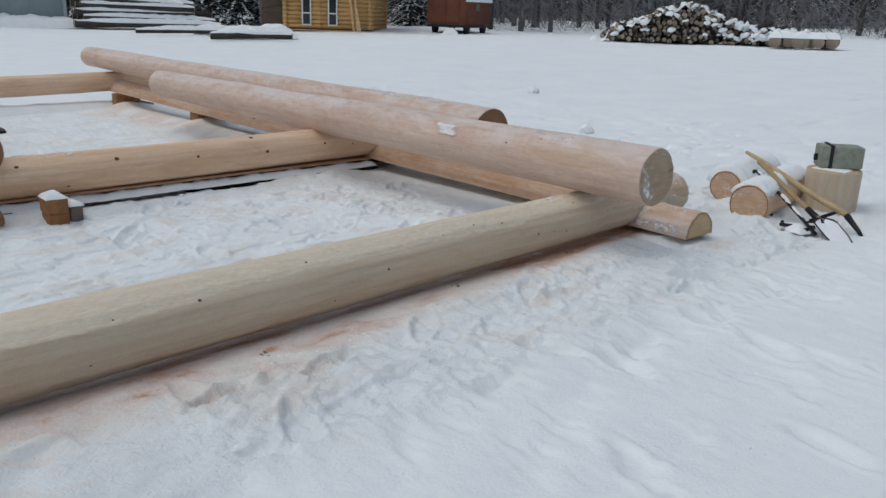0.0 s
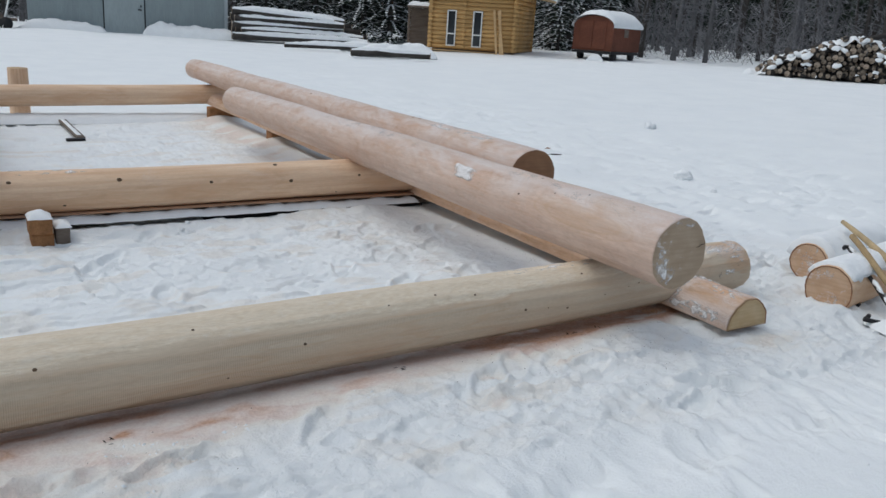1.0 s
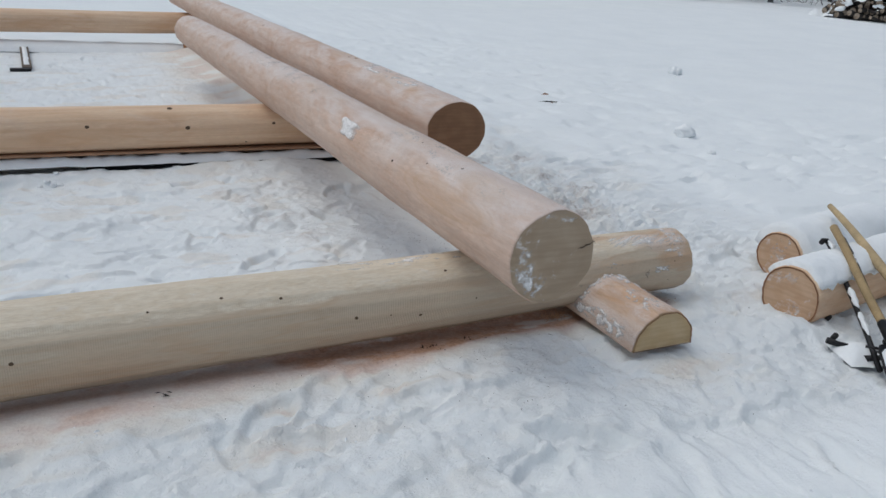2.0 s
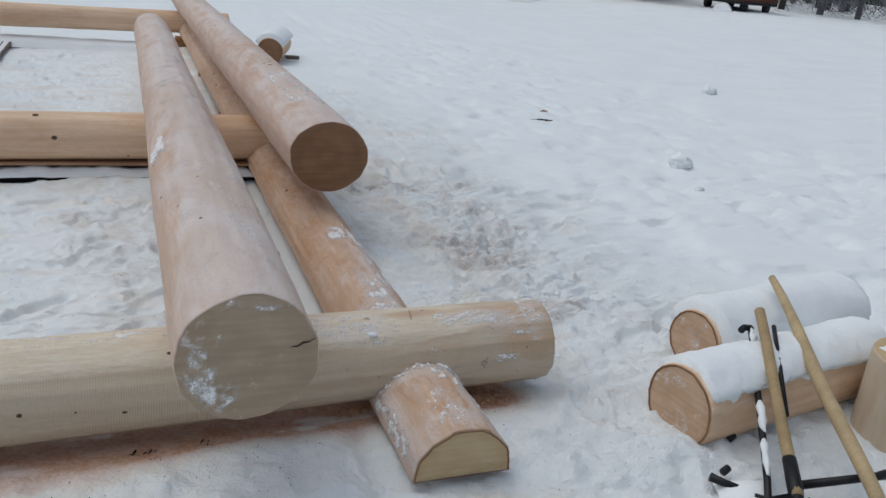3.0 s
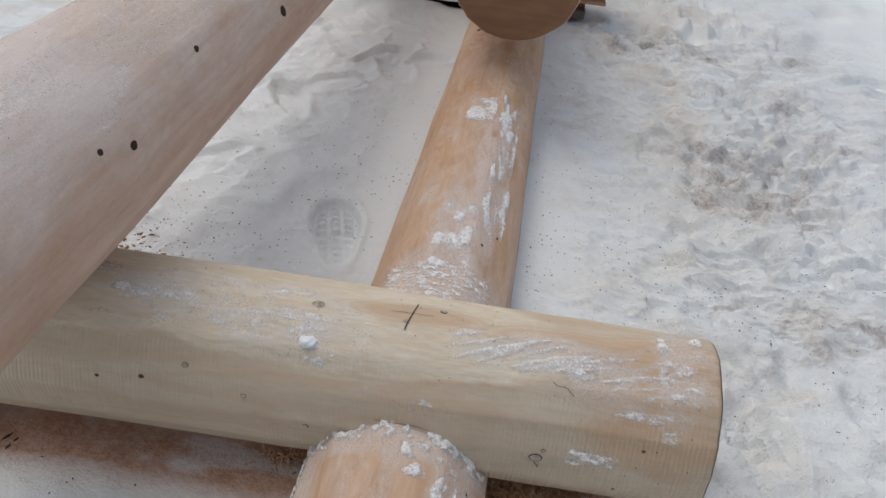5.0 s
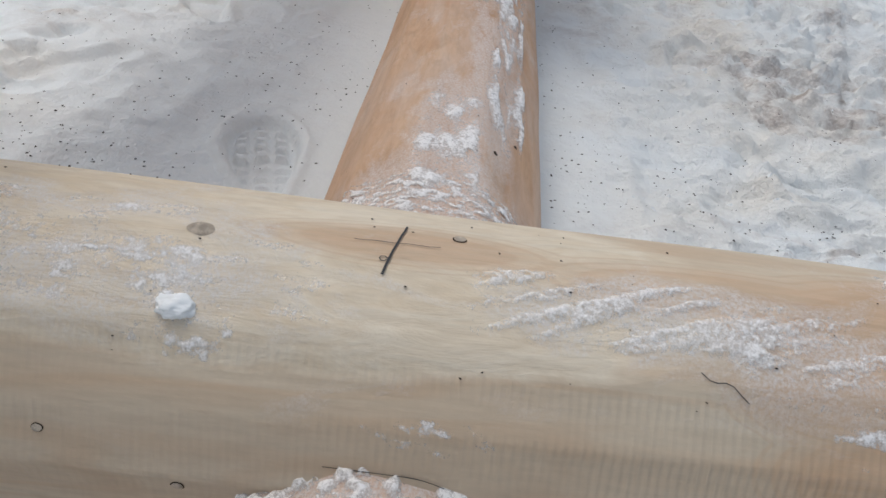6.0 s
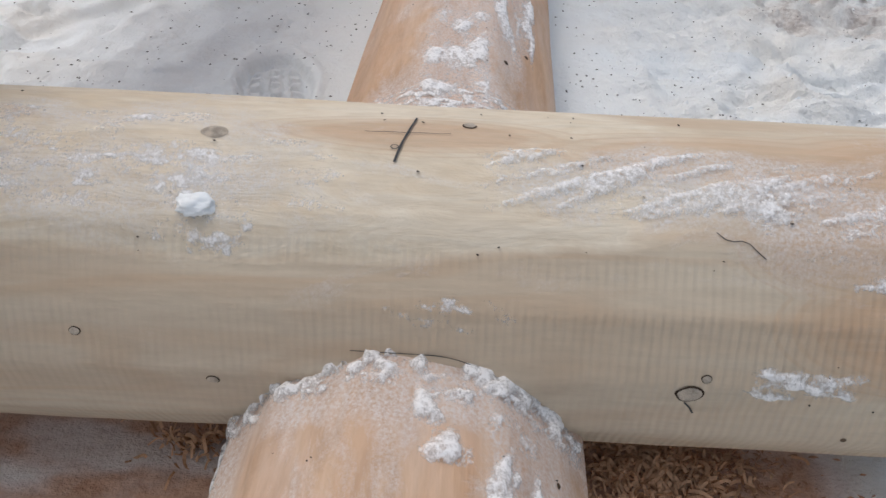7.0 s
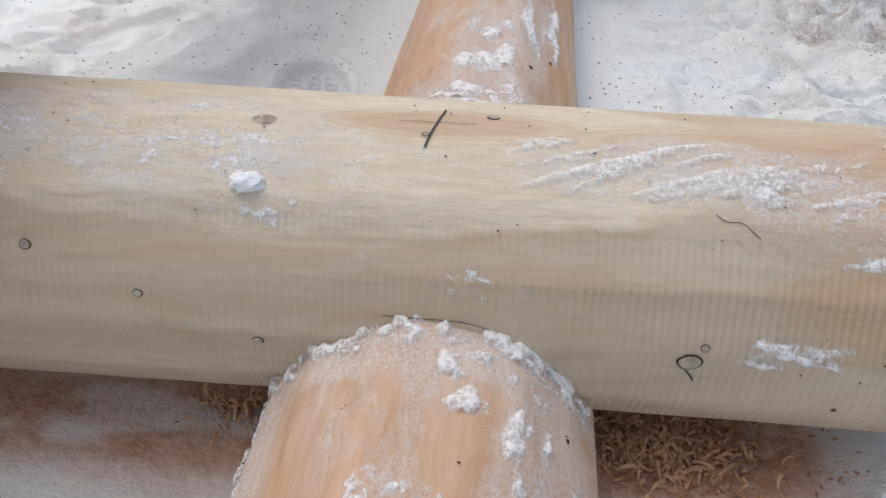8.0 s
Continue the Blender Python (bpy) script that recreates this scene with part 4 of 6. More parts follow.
# the second wall log, above the half log
upper = Log((0.044, 1.328, 0.456), (-0.075, 9.17, 0.558), 0.179, 0.142, 17, facets=16, angular=0.6, lump=0.009, wide=1.04, tall=0.95)
upper.rimes = [(1.0, 0.1, 1.2, 0.6, 0.5), (4.0, 0.1, 1.5, 0.6, 0.6)]
upper.stains = [(1.55, 0.0, 0.35, 0.5, 1.0), (0.7, -0.4, 0.4, 0.4, 0.7), (2.4, 0.3, 0.5, 0.4, 0.7)]
upper_log = tagged(upper.body("log", WOOD_PINK, 72, 0.06), "thick pinkish peeled log with a dark brown sawn end", "log", "loose wall logs")
upper.face(upper_log, 0, END_BROWN, "dark brown sawn end")
upper.face(upper_log, 1, END_PALE)
for kx, th, size in ((1.5, 0.0, 0.014), (1.56, -0.15, 0.010), (1.62, 0.1, 0.009), (2.4, 0.4, 0.008), (3.5, -0.5, 0.01)):
    upper.knot(upper_log, kx, th, size, BARK)
upper.snow(0.3, 1.4, -0.6, 0.6, 23, 0.5, 0.003, 0.04)

# the second and third cross logs
second = Log((-7.6, 2.61, 0.190), (0.45, 2.699, 0.220), 0.135, 0.132, 21, facets=20, angular=0.4)
second_log = tagged(second.body("log", WOOD_GOLD, 64, 0.06), "golden peeled log with dark knots on a snowy plank", "log", "foundation logs")
second.face(second_log, 1, END_PALE)
second.face(second_log, 0, END_PALE)
for kx, kz, size in ((-1.171, 0.232, 0.015), (-1.743, 0.250, 0.012), (-0.629, 0.248, 0.011), (-2.33, 0.290, 0.016), (-1.26, 0.34, 0.016), (-0.35, 0.22, 0.008), (-2.66, 0.14, 0.010), (-2.96, 0.30, 0.014), (0.05, 0.22, 0.008), (-3.5, 0.25, 0.012), (-0.8, 0.12, 0.007)):
    second.knot(second_log, kx + X0, facing(kz, 0.214, 0.134), size * 0.8, KNOT_BROWN)
second.snow(X0 - 3.4, X0 - 2.3, -0.6, 0.6, 25, 0.55, 0.005, 0.04)
third = Log((-7.6, 8.42, 0.13), (0.455, 8.51, 0.272), 0.134, 0.132, 27, facets=20, angular=0.4)
third_log = tagged(third.body("log", WOOD_GOLD, 48, 0.12), "golden peeled log raised above a snowy plank", "log", "foundation logs")
third.face(third_log, 1, END_BROWN, "dark sawn end")
third.face(third_log, 0, END_PALE)

# the opposite wall
left_upper = Log((-3.205, 2.45, 0.420), (-3.2, 9.2, 0.52), 0.160, 0.135, 33, facets=20, angular=0.4)
left_log = tagged(left_upper.body("log", WOOD_PINK, 48, 0.12), "pinkish peeled log on the opposite wall", "log", "loose wall logs")
left_upper.face(left_log, 0, END_BROWN, "brown sawn end")
left_upper.face(left_log, 1, END_PALE)
left_beam = Log((-3.25, 2.35, 0.015), (-3.24, 8.75, 0.10), 0.140, 0.140, 37, facets=22, flat=-0.03, angular=0.3)
left_half = tagged(left_beam.body("half_log", WOOD_ORANGE, 48, 0.12), "orange peeled half log under the opposite wall", "log", "foundation logs")
left_beam.face(left_half, 0, END_BROWN, "brown sawn half-round end")
left_beam.face(left_half, 1, END_PALE)


# ---- planks, blocks and offcuts among the logs ----
def plank(name, x0, x1, y0, y1, z0, z1, material, label, category, seed=0, kind=""):
    ob = new(name, from_bm(name, block(x1 - x0, y1 - y0, z1 - z0, 0.004, 1, 0.003, 4, seed), material, True))
    ob.location = ((x0 + x1) / 2, (y0 + y1) / 2, z0)
    return tagged(ob, label, category, kind=kind)


def snow_layer(x0, x1, y0, y1, z, thick, seed, label, wave=0.3, step=0.02, turn=0.0):
    """A pillow of snow lying on something, round at its edges."""
    nx, ny = max(8, int((x1 - x0) / step)), max(6, int((y1 - y0) / step))
    verts, faces = [], []
    for j in range(ny + 1):
        for i in range(nx + 1):
            u, v = i / nx, j / ny
            x, y = x0 + (x1 - x0) * u - (x0 + x1) / 2, y0 + (y1 - y0) * v - (y0 + y1) / 2
            edge = min(u * (x1 - x0), (1 - u) * (x1 - x0), v * (y1 - y0), (1 - v) * (y1 - y0))
            n = noise.noise(Vector((x * 6, y * 6, seed))) + 0.5 * noise.noise(Vector((x * 19, y * 19, seed + 4)))
            h = thick * (1 - math.exp(-edge / (thick * 0.7 + 0.004))) * (1 + wave * n)
            verts.append((x + 0.006 * n, y + 0.012 * n * (1 if 0 < j < ny else 1.6), h - 0.003))
    for j in range(ny):
        for i in range(nx):
            a = j * (nx + 1) + i
            faces.append((a, a + 1, a + nx + 2, a + nx + 1))
    ob = new("snow_cover", raw_mesh("snow_cover", verts, faces, SNOW))
    ob.matrix_world = pose((x0 + x1) / 2, (y0 + y1) / 2, z, 0, 0, turn)
    return tagged(ob, label, "snow", kind="stuff")


# thin black strip below the plank, just showing along its front
plank("roofing_felt_strip", -1.75, -0.05, 2.585, 2.9, -0.06, -0.008, MATT_BLACK, "black strip showing under a snowy plank", "roofing felt", 1)
plank("base_plank", -7.5, 0.32, 2.595, 2.95, -0.006, 0.028, PLANK, "grey weathered plank under the second log", "plank", 2)
snow_layer(-3.6, -0.1, 2.53, 2.68, 0.018, 0.044, 2, "snow lying on the plank under the log", 0.5, 0.018)
plank("base_board", -3.6, 0.40, 2.585, 2.80, 0.066, 0.080, PLANK_RED, "thin raw board under the golden log", "board", 3)
for k, bx in enumerate((-3.3, -1.9, -0.4, 0.25)):
    tagged(plank("packing_piece", bx - 0.06, bx + 0.06, 2.66, 2.85, 0.028, 0.066, OFFCUT, "small wood packing piece between plank and board", "packing", 60 + k), group="packing pieces")
plank("base_plank", -7.5, 0.4, 8.24, 8.70, -0.10, -0.03, PLANK, "grey weathered plank under the third log", "plank", 4)
snow_layer(-5.5, 0.0, 8.12, 8.68, -0.085, 0.10, 5, "thick snow lying on the far plank", 0.12, 0.05)
for (x0, x1, y0, y1, z0, z1, s) in ((-0.20, 0.12, 8.02, 8.18, -0.09, 0.135, 1), (-0.12, 0.34, 5.85, 6.05, -0.07, 0.108, 2), (-0.14, 0.14, 3.9, 4.1, -0.06, 0.086, 3), (-3.4, -3.1, 8.0, 8.3, -0.12, 0.055, 4)):
    tagged(plank("support_block", x0, x1, y0, y1, z0, z1, OFFCUT, "short sawn wood block propping the half log", "block", s), group="support blocks")

# stack of two timber offcuts
low = plank("timber_offcut", -2.880, -2.757, 2.28, 2.42, -0.055, 0.030, OFFCUT, "short squared timber offcut lying on the snow", "offcut", 6)
high = plank("timber_offcut", -2.889, -2.762, 2.27, 2.41, 0.031, 0.128, OFFCUT, "squared timber offcut stacked on another, snow on top", "offcut", 7)
for o in (low, high):
    tagged(o, group="stacked offcuts")
side = plank("timber_offcut", -2.745, -2.665, 2.30, 2.46, -0.055, 0.06, PLANK, "grey timber offcut beside the stack", "offcut", 8)
snow_layer(-2.897, -2.755, 2.26, 2.42, 0.127, 0.052, 9, "thick cap of snow on stacked offcuts", 0.35, 0.008)
snow_layer(-2.75, -2.655, 2.29, 2.47, 0.06, 0.04, 10, "cap of snow on a grey offcut", 0.2, 0.012)

# lone board inside the frame
lone = plank("snowy_board", -2.03, -1.94, 6.68, 8.3, -0.065, -0.035, PLANK, "dark weathered board with snow on top", "board", 11)
snow_layer(-2.015, -1.955, 6.80, 8.25, -0.036, 0.014, 12, "snow lying on the lone board", 0.4, 0.03)
plank("board_scrap", -2.14, -1.95, 6.60, 6.67, -0.075, -0.045, STEEL, "dark metal strip at the end of a board", "scrap", 13)

# upright round beyond the third log
stump = Log((-2.364, 9.2, 0.05), (-2.364, 9.201, 0.66), 0.122, 0.12, 41, facets=18, angular=0.3)
stump.m = pose(-2.364, 9.2, -0.10, 0, -90, 0)
stump.length = 0.605
upright = tagged(stump.body("log_round", WOOD_GOLD, 40, 0.06), "golden peeled log round standing upright in the snow", "log round")
stump.face(upright, 1, END_PALE)

# short round behind the wall, snow on it
short = Log((0.814, 7.51, 0.10), (1.09, 8.45, 0.10), 0.152, 0.15, 43, facets=18, angular=0.3)
short_log = tagged(short.body("log_round", WOOD_GOLD, 48, 0.06), "short log lying in the snow under a snow cap", "log round")
short.face(short_log, 0, END_BROWN, "brown sawn end")
short.face(short_log, 1, END_BROWN)
short.snow(0.0, 0.97, -1.35, 1.35, 3, 1.0, 0.05, 0.2, 0, "thick snow cap on a short log", 0.02, 1.0, SNOW)
peg = plank("wood_scrap", 1.06, 1.22, 7.8, 7.86, -0.02, 0.02, PLANK, "small dark wood scrap beside a log", "scrap", 14)

# ---- the two short rounds, the tools and the chopping block ----
first = Log((0.782, -0.412, 0.112), (1.72, -0.262, 0.118), 0.134, 0.136, 51, facets=24, angular=0.3)
first_round = tagged(first.body("log_round", WOOD_GOLD, 56, 0.04), "short peeled log lying in the snow with a snow cap", "log round", "short rounds")
first.face(first_round, 0, END_ORANGE, "orange sawn end with year rings")
first.face(first_round, 1, END_PALE)
first.snow(0.0, 0.94, -1.35, 1.15, 4, 1.0, 0.022, 0.05, 0, "thick snow cap on a short log", 0.007, 1.0, SNOW)
next_ = Log((1.100, -0.06, 0.135), (1.98, 0.09, 0.14), 0.120, 0.122, 53, facets=24, angular=0.3)
next_round = tagged(next_.body("log_round", WOOD_GOLD, 56, 0.04), "short log nearly buried under smooth snow", "log round", "short rounds")
next_.face(next_round, 0, END_ORANGE, "orange sawn end dusted with frost")
next_.face(next_round, 1, END_PALE)
next_.snow(0.0, 0.86, -1.7, 1.7, 6, 1.0, 0.04, 0.1, 0, "smooth thick snow over a short log", 0.012, 1.0, SNOW)

for lg, ob in ((first, first_round), (next_, next_round), (beam, half_log)):
    rv, rf, n = [], [], 64
    for inner in (0.0, 0.005, 0.007):
        for k in range(n):
            p = lg.at(0.0, 2 * math.pi * k / n, -0.004 - inner * (1.0 if lg is not beam else 0.6) - 0.004 * noise.noise(Vector((k * 0.9, inner, 2))))
            rv.append(p + Vector((-0.0062 if inner < 0.006 else -0.003, 0, 0)))
    for j in range(2):
        for k in range(n):
            rf.append((j * n + k, (j + 1) * n + k, (j + 1) * n + (k + 1) % n, j * n + (k + 1) % n))
    part("bark_rim", raw_mesh("bark_rim", rv, rf, BARK), ob, Matrix(), "thin rim of reddish inner bark")

end_frost(first, 0.0, ((-0.2, 0.6, 0.5, 0.25), (0.3, -0.4, 0.3, 0.3)), 8, "thin frost on the sawn end of a short log", 0.6)
end_frost(next_, 0.0, ((0.0, 0.1, 0.5, 0.6), (0.2, 0.7, 0.4, 0.2)), 9, "thin frost on the sawn end of a short log", 0.6)

# chopping block with a small case on it
chop = Log((1.59, -0.62, -0.02), (1.59, -0.619, 0.33), 0.185, 0.185, 57, facets=26, angular=0.3)
chop.m = pose(1.59, -0.62, -0.05, 0, -90, 0)
chop.length = 0.35
chop_block = tagged(chop.body("chopping_block", WOOD_CREAM, 56, 0.05), "pale peeled log round standing upright as a block", "chopping block")
chop.face(chop_block, 1, END_PALE)
snow_layer(1.46, 1.72, -0.75, -0.49, 0.303, 0.012, 31, "thin snow on the chopping block", 0.3, 0.012)
case = new("small_case", from_bm("small_case", block(0.29, 0.18, 0.155, 0.014, 2, 0.004, 3, 5), STONE, True))
case.matrix_world = pose(1.63, -0.62, 0.314, 0, 0, -52)
tagged(case, "small grey-green case with a black strap on a block", "case")
part("strap", from_bm("strap", block(0.024, 0.19, 0.163, 0.002, 1), BLACK), case, pose(-0.075, 0, 0), "black strap")
part("strap_end", from_bm("strap_end", block(0.03, 0.02, 0.05, 0.006, 1), BLACK), case, pose(-0.155, 0, 0.04), "black strap end")


def shovel():
    """Round-point shovel leaning on a log: wooden handle, steel socket, snow-covered blade."""
    top, neck, tip = Vector((1.180, -0.250, 0.338)), Vector((0.845, -0.865, 0.085)), Vector((0.655, -1.120, 0.0))
    root = tagged(new("shovel"), "shovel with a worn wooden handle, its blade full of snow", "shovel")
    root.location = neck
    way = (neck - top).normalized()
    pts = [top + (neck - top) * k / 8 + Vector((0, 0, 0.004 * math.sin(k))) - neck for k in range(9)]
    part("handle", from_bm("handle", tube([pts[0] - way * 0.006] + pts, [0.011] + [0.0175] * 9, 14), HANDLE, True), root)
    part("socket", from_bm("socket", tube([way * -0.13, way * -0.03, way * 0.05], [0.020, 0.022, 0.012], 12), STEEL, True), root)
    way = (tip - neck).normalized()
    side = way.cross(Vector((0, 0, 1))).normalized()
    n, m = 14, 10
    verts, faces = [], []
    for layer in (0, 1):
        for i in range(n + 1):
            u = i / n
            half = 0.078 * min(1, (u * 9 + 0.25)) * math.sqrt(max(0.0, 1 - max(0, (u - 0.45) / 0.56) ** 2.2)) + 0.003
            for j in range(m + 1):
                v = 2 * j / m - 1
                p = way * (0.02 + 0.355 * u) + side * half * v
                p.z += 0.028 * v * v * (1 - 0.5 * u) - 0.004 * layer + 0.016 * (1 - u) - 0.015
                verts.append(p)
    s = (n + 1) * (m + 1)
    for i in range(n):
        for j in range(m):
            a = i * (m + 1) + j
            faces.append((a, a + 1, a + m + 2, a + m + 1))
            faces.append((s + a, s + a + m + 1, s + a + m + 2, s + a + 1))
    for j in range(m):
        a, b = j, n * (m + 1) + j
        faces += [(a, a + s, a + s + 1, a + 1), (b, b + 1, b + s + 1, b + s)]
    for i in range(n):
        a, b = i * (m + 1), i * (m + 1) + m
        faces += [(a, a + m + 1, a + m + 1 + s, a + s), (b, b + s, b + m + 1 + s, b + m + 1)]
    part("blade", raw_mesh("blade", verts, faces, STEEL), root, None, "blackened steel blade")
    for sgn in (-1, 1):
        part("foot_tread", from_bm("foot_tread", tube([way * 0.03 + side * sgn * 0.02, way * 0.025 + side * sgn * 0.11], 0.006, 8), STEEL, True), root)
    sv, sf = [], []
    for i in range(n + 1):
        u = i / n
        half = 0.070 * min(1, u * 8 + 0.2) * math.sqrt(max(0.0, 1 - max(0, (u - 0.45) / 0.54) ** 2.2)) + 0.002
        for j in range(m + 1):
            v = 2 * j / m - 1
            p = way * (0.04 + 0.32 * u) + side * half * v
            edge = (1 - v * v) * min(1, 6 * u, 6 * (1 - u))
            p.z += 0.028 * v * v * (1 - 0.5 * u) + 0.016 * (1 - u) - 0.016 + 0.024 * max(0, edge) * (1 + 0.4 * noise.noise(p * 20))
            sv.append(p)
    for i in range(n):
        for j in range(m):
            a = i * (m + 1) + j
            sf.append((a, a + 1, a + m + 2, a + m + 1))
    snow = new("snow_cover", raw_mesh("snow_cover", sv, sf, SNOW))
    snow.location = neck
    tagged(snow, "snow lying on the shovel blade", "snow", kind="stuff")


shovel()


def pole_tool():
    """A second long tool: pale pole propped on the logs, its head lost in the snow."""
    top, foot = Vector((1.437, -0.019, 0.352)), Vector((1.035, -0.96, 0.105))
    root = tagged(new("long_handled_tool"), "pale wooden pole of a tool propped over two logs", "tool")
    root.location = foot
    pts = [top + (foot - top) * k / 10 + Vector((0.004 * math.sin(k * 0.9), 0, 0.004 * math.sin(k * 0.7))) - foot for k in range(11)]
    part("handle", from_bm("handle", tube(pts, [0.013, 0.016, 0.017, 0.019, 0.021, 0.022, 0.022, 0.022, 0.022, 0.021, 0.020], 14), HANDLE_PALE, True), root)
    way = (foot - top).normalized()
    part("tip", from_bm("tip", tube([way * 0.0, way * 0.12 - Vector((0, 0, 0.05)), way * 0.2 - Vector((0, 0, 0.11))], [0.022, 0.014, 0.010], 10), STEEL, True), root, None, "blackened steel tip")


pole_tool()


def scaffold_jack():
    """A dark metal bar with hooks, lying against the logs, partly under snow."""
    root = tagged(new("metal_bar_tool"), "black metal bar with cross arms, crusted with snow", "tool")
    root.location = (0.87, -0.82, 0.03)
    o = Vector(root.location)
    line = [Vector(p) - o for p in ((1.165, -0.245, 0.272), (1.085, -0.36, 0.245), (0.95, -0.58, 0.15), (0.84, -0.76, 0.07), (0.74, -0.90, 0.015))]
    part("bar", from_bm("bar", tube(line, 0.011, 8), STEEL, True), root)
    second_line = [p + Vector((0.07, -0.03, 0.015)) for p in line[0:3]]
    part("bar", from_bm("bar", tube(second_line, 0.008, 8), STEEL, True), root)
    part("hook", from_bm("hook", tube([line[0], line[0] + Vector((-0.03, 0.0, 0.004)), line[0] + Vector((-0.05, -0.01, 0.0))], 0.012, 8), STEEL, True), root)
    part("cross_arm", from_bm("cross_arm", tube([Vector((0.92, -0.78, 0.05)) - o, Vector((1.17, -0.84, 0.085)) - o, Vector((1.20, -0.845, 0.09)) - o], [0.013, 0.012, 0.015], 8), STEEL, True), root)
    part("side_arm", from_bm("side_arm", tube([Vector((0.86, -0.84, 0.028)) - o, Vector((0.75, -0.70, 0.03)) - o, Vector((0.715, -0.675, 0.04)) - o], [0.012, 0.012, 0.014], 8), STEEL, True), root)
    part("side_arm", from_bm("side_arm", tube([Vector((0.85, -0.84, 0.02)) - o, Vector((0.76, -0.82, 0.02)) - o], [0.014, 0.016], 8), STEEL, True), root)
    for a, b, w, k in ((0.15, 0.7, 0.012, 3), (0.95, 1.6, 0.014, 4), (1.8, 2.3, 0.015, 5), (2.4, 3.0, 0.013, 6)):
        bm = tube([line[int(u)].lerp(line[int(u) + 1], u % 1) + Vector((0, 0, 0.010)) for u in np.linspace(a, b, 6)], [0.004, w * 0.8, w * 0.6, w, w * 0.7, 0.004], 10)
        for v in bm.verts:
            v.co += noise.noise_vector(v.co * 40 + Vector((k, 0, 0))) * 0.008
        crust = new("snow_cover", from_bm("snow_cover", bm, SNOW, True))
        crust.location = o
        tagged(crust, "clumps of snow stuck to a black metal bar", "snow", kind="stuff")
    for k, p in enumerate(((0.79, -0.655, 0.03), (0.93, -0.51, 0.03))):
        part("peg", from_bm("peg", tube([Vector(p) - o - Vector((0.012, 0, 0)), Vector(p) - o + Vector((0.012, 0.006, 0.008))], 0.012, 8), BLACK, True), root)
    snow_layer(0.71, 0.89, -0.85, -0.68, 0.008, 0.045, 44, "snow piled over a metal bar", 0.3, 0.01, -20)


scaffold_jack()


# ---- bark bits, shavings and crumbs on the snow ----
SPLINTERS = ((-0.83, -0.155), (-0.80, -0.15), (-1.75, -0.20), (-2.89, -0.30), (-0.61, -0.15))


def scatter(name, spots, material, label, category, size, long=1.0, flat=0.5):
    """Loose little pieces, each a squashed lump, in one mesh."""
    verts, faces = [], []
    r = random.Random(len(spots))
    for x, y, z in spots:
        s = size * r.uniform(0.45, 1.5)
        a, tilt = r.uniform(0, 6.283), r.uniform(-0.5, 0.5)
        c, q = math.cos(a), math.sin(a)
        base = len(verts)
        for u, v, w in ((-1, -0.4, 0), (0.2, -0.6, 0), (1, 0.3, 0), (-0.3, 0.6, 0), (0.1, 0.0, 1)):
            u, v = u * long * s * r.uniform(0.7, 1.2), v * s * r.uniform(0.7, 1.2)
            verts.append((x + c * u - q * v, y + q * u + c * v, z + w * flat * s + u * tilt * 0.3 + 0.001))
        faces += [(base + k, base + (k + 1) % 4, base + 4) for k in range(4)]
        faces.append((base + 3, base + 2, base + 1, base))
    return tagged(new(name, raw_mesh(name, verts, faces, material, False)), label, category, kind="stuff")


rng = random.Random(11)
spots = []
for count, cx, cy, sx, sy in ((420, -0.72, 0.42, 0.14, 0.14), (500, -0.45, 0.8, 0.35, 0.35), (1700, 0.75, 1.4, 0.35, 0.7), (900, 0.6, 0.7, 0.35, 0.35),
                              (260, -0.6, -0.35, 0.5, 0.18), (150, 1.2, 0.6, 0.6, 0.8), (160, -0.2, -0.75, 0.5, 0.2), (120, -2.2, -0.4, 1.2, 0.2), (60, 2.6, 3.4, 1.5, 1.8)):
    for _ in range(count):
        x, y = rng.gauss(cx, sx), rng.gauss(cy, sy)
        if -0.19 < y < 0.15 and x < 0.5 or abs(x - 0.01) < 0.17 and y > -0.5:
            continue
        spots.append((x, y, ground_at(x, y)))
spots += [(0.676, 0.756, ground_at(0.676, 0.756))] * 4
scatter("bark_bits", spots, BIT, "dark bark bits scattered on the snow", "bark bits", 0.0023)
on_logs = []
for lg, count, x0, x1, t0, t1 in ((front, 60, 6.9, 8.05, -0.3, 0.9), (front, 14, 7.9, 8.05, 0.9, 1.8), (beam, 30, 0.0, 0.36, -1.2, 1.2), (beam, 26, 0.62, 1.8, -1.0, 1.0), (cross, 50, 0.1, 2.5, -1.2, 1.2)):
    for _ in range(count):
        on_logs.append(tuple(lg.m @ lg.at(rng.uniform(x0, x1), rng.uniform(t0, t1), 0.0005)))
scatter("bark_crumbs", on_logs, BIT, "tiny dark bark crumbs on the peeled logs", "bark crumbs", 0.0012)
scatter("bark_chips", [(3.51, 5.28, ground_at(3.51, 5.28)), (-0.78, 0.42, ground_at(-0.78, 0.42)), (2.95, 4.6, ground_at(2.95, 4.6)), (3.1, 4.95, ground_at(3.1, 4.95))], BARK,
        "brown bark chips lying on the snow", "bark chips", 0.03, 1.6)
scatter("bark_chips", [(x, y, ground_at(x, y)) for x, y in [(rng.gauss(-0.72, 0.05), rng.gauss(0.43, 0.04)) for _ in range(46)]], BARK, "reddish bark crumbs in a patch on the snow", "bark chips", 0.006, 1.4)

scatter("bark_splinters", [(x + rng.gauss(0, 0.02), y + rng.gauss(0, 0.012), ground_at(x, y) + 0.004) for x, y in SPLINTERS for _ in range(4)], BIT,
        "dark bark splinters lying beside the log", "bark splinters", 0.0042, 2.8, 0.6)


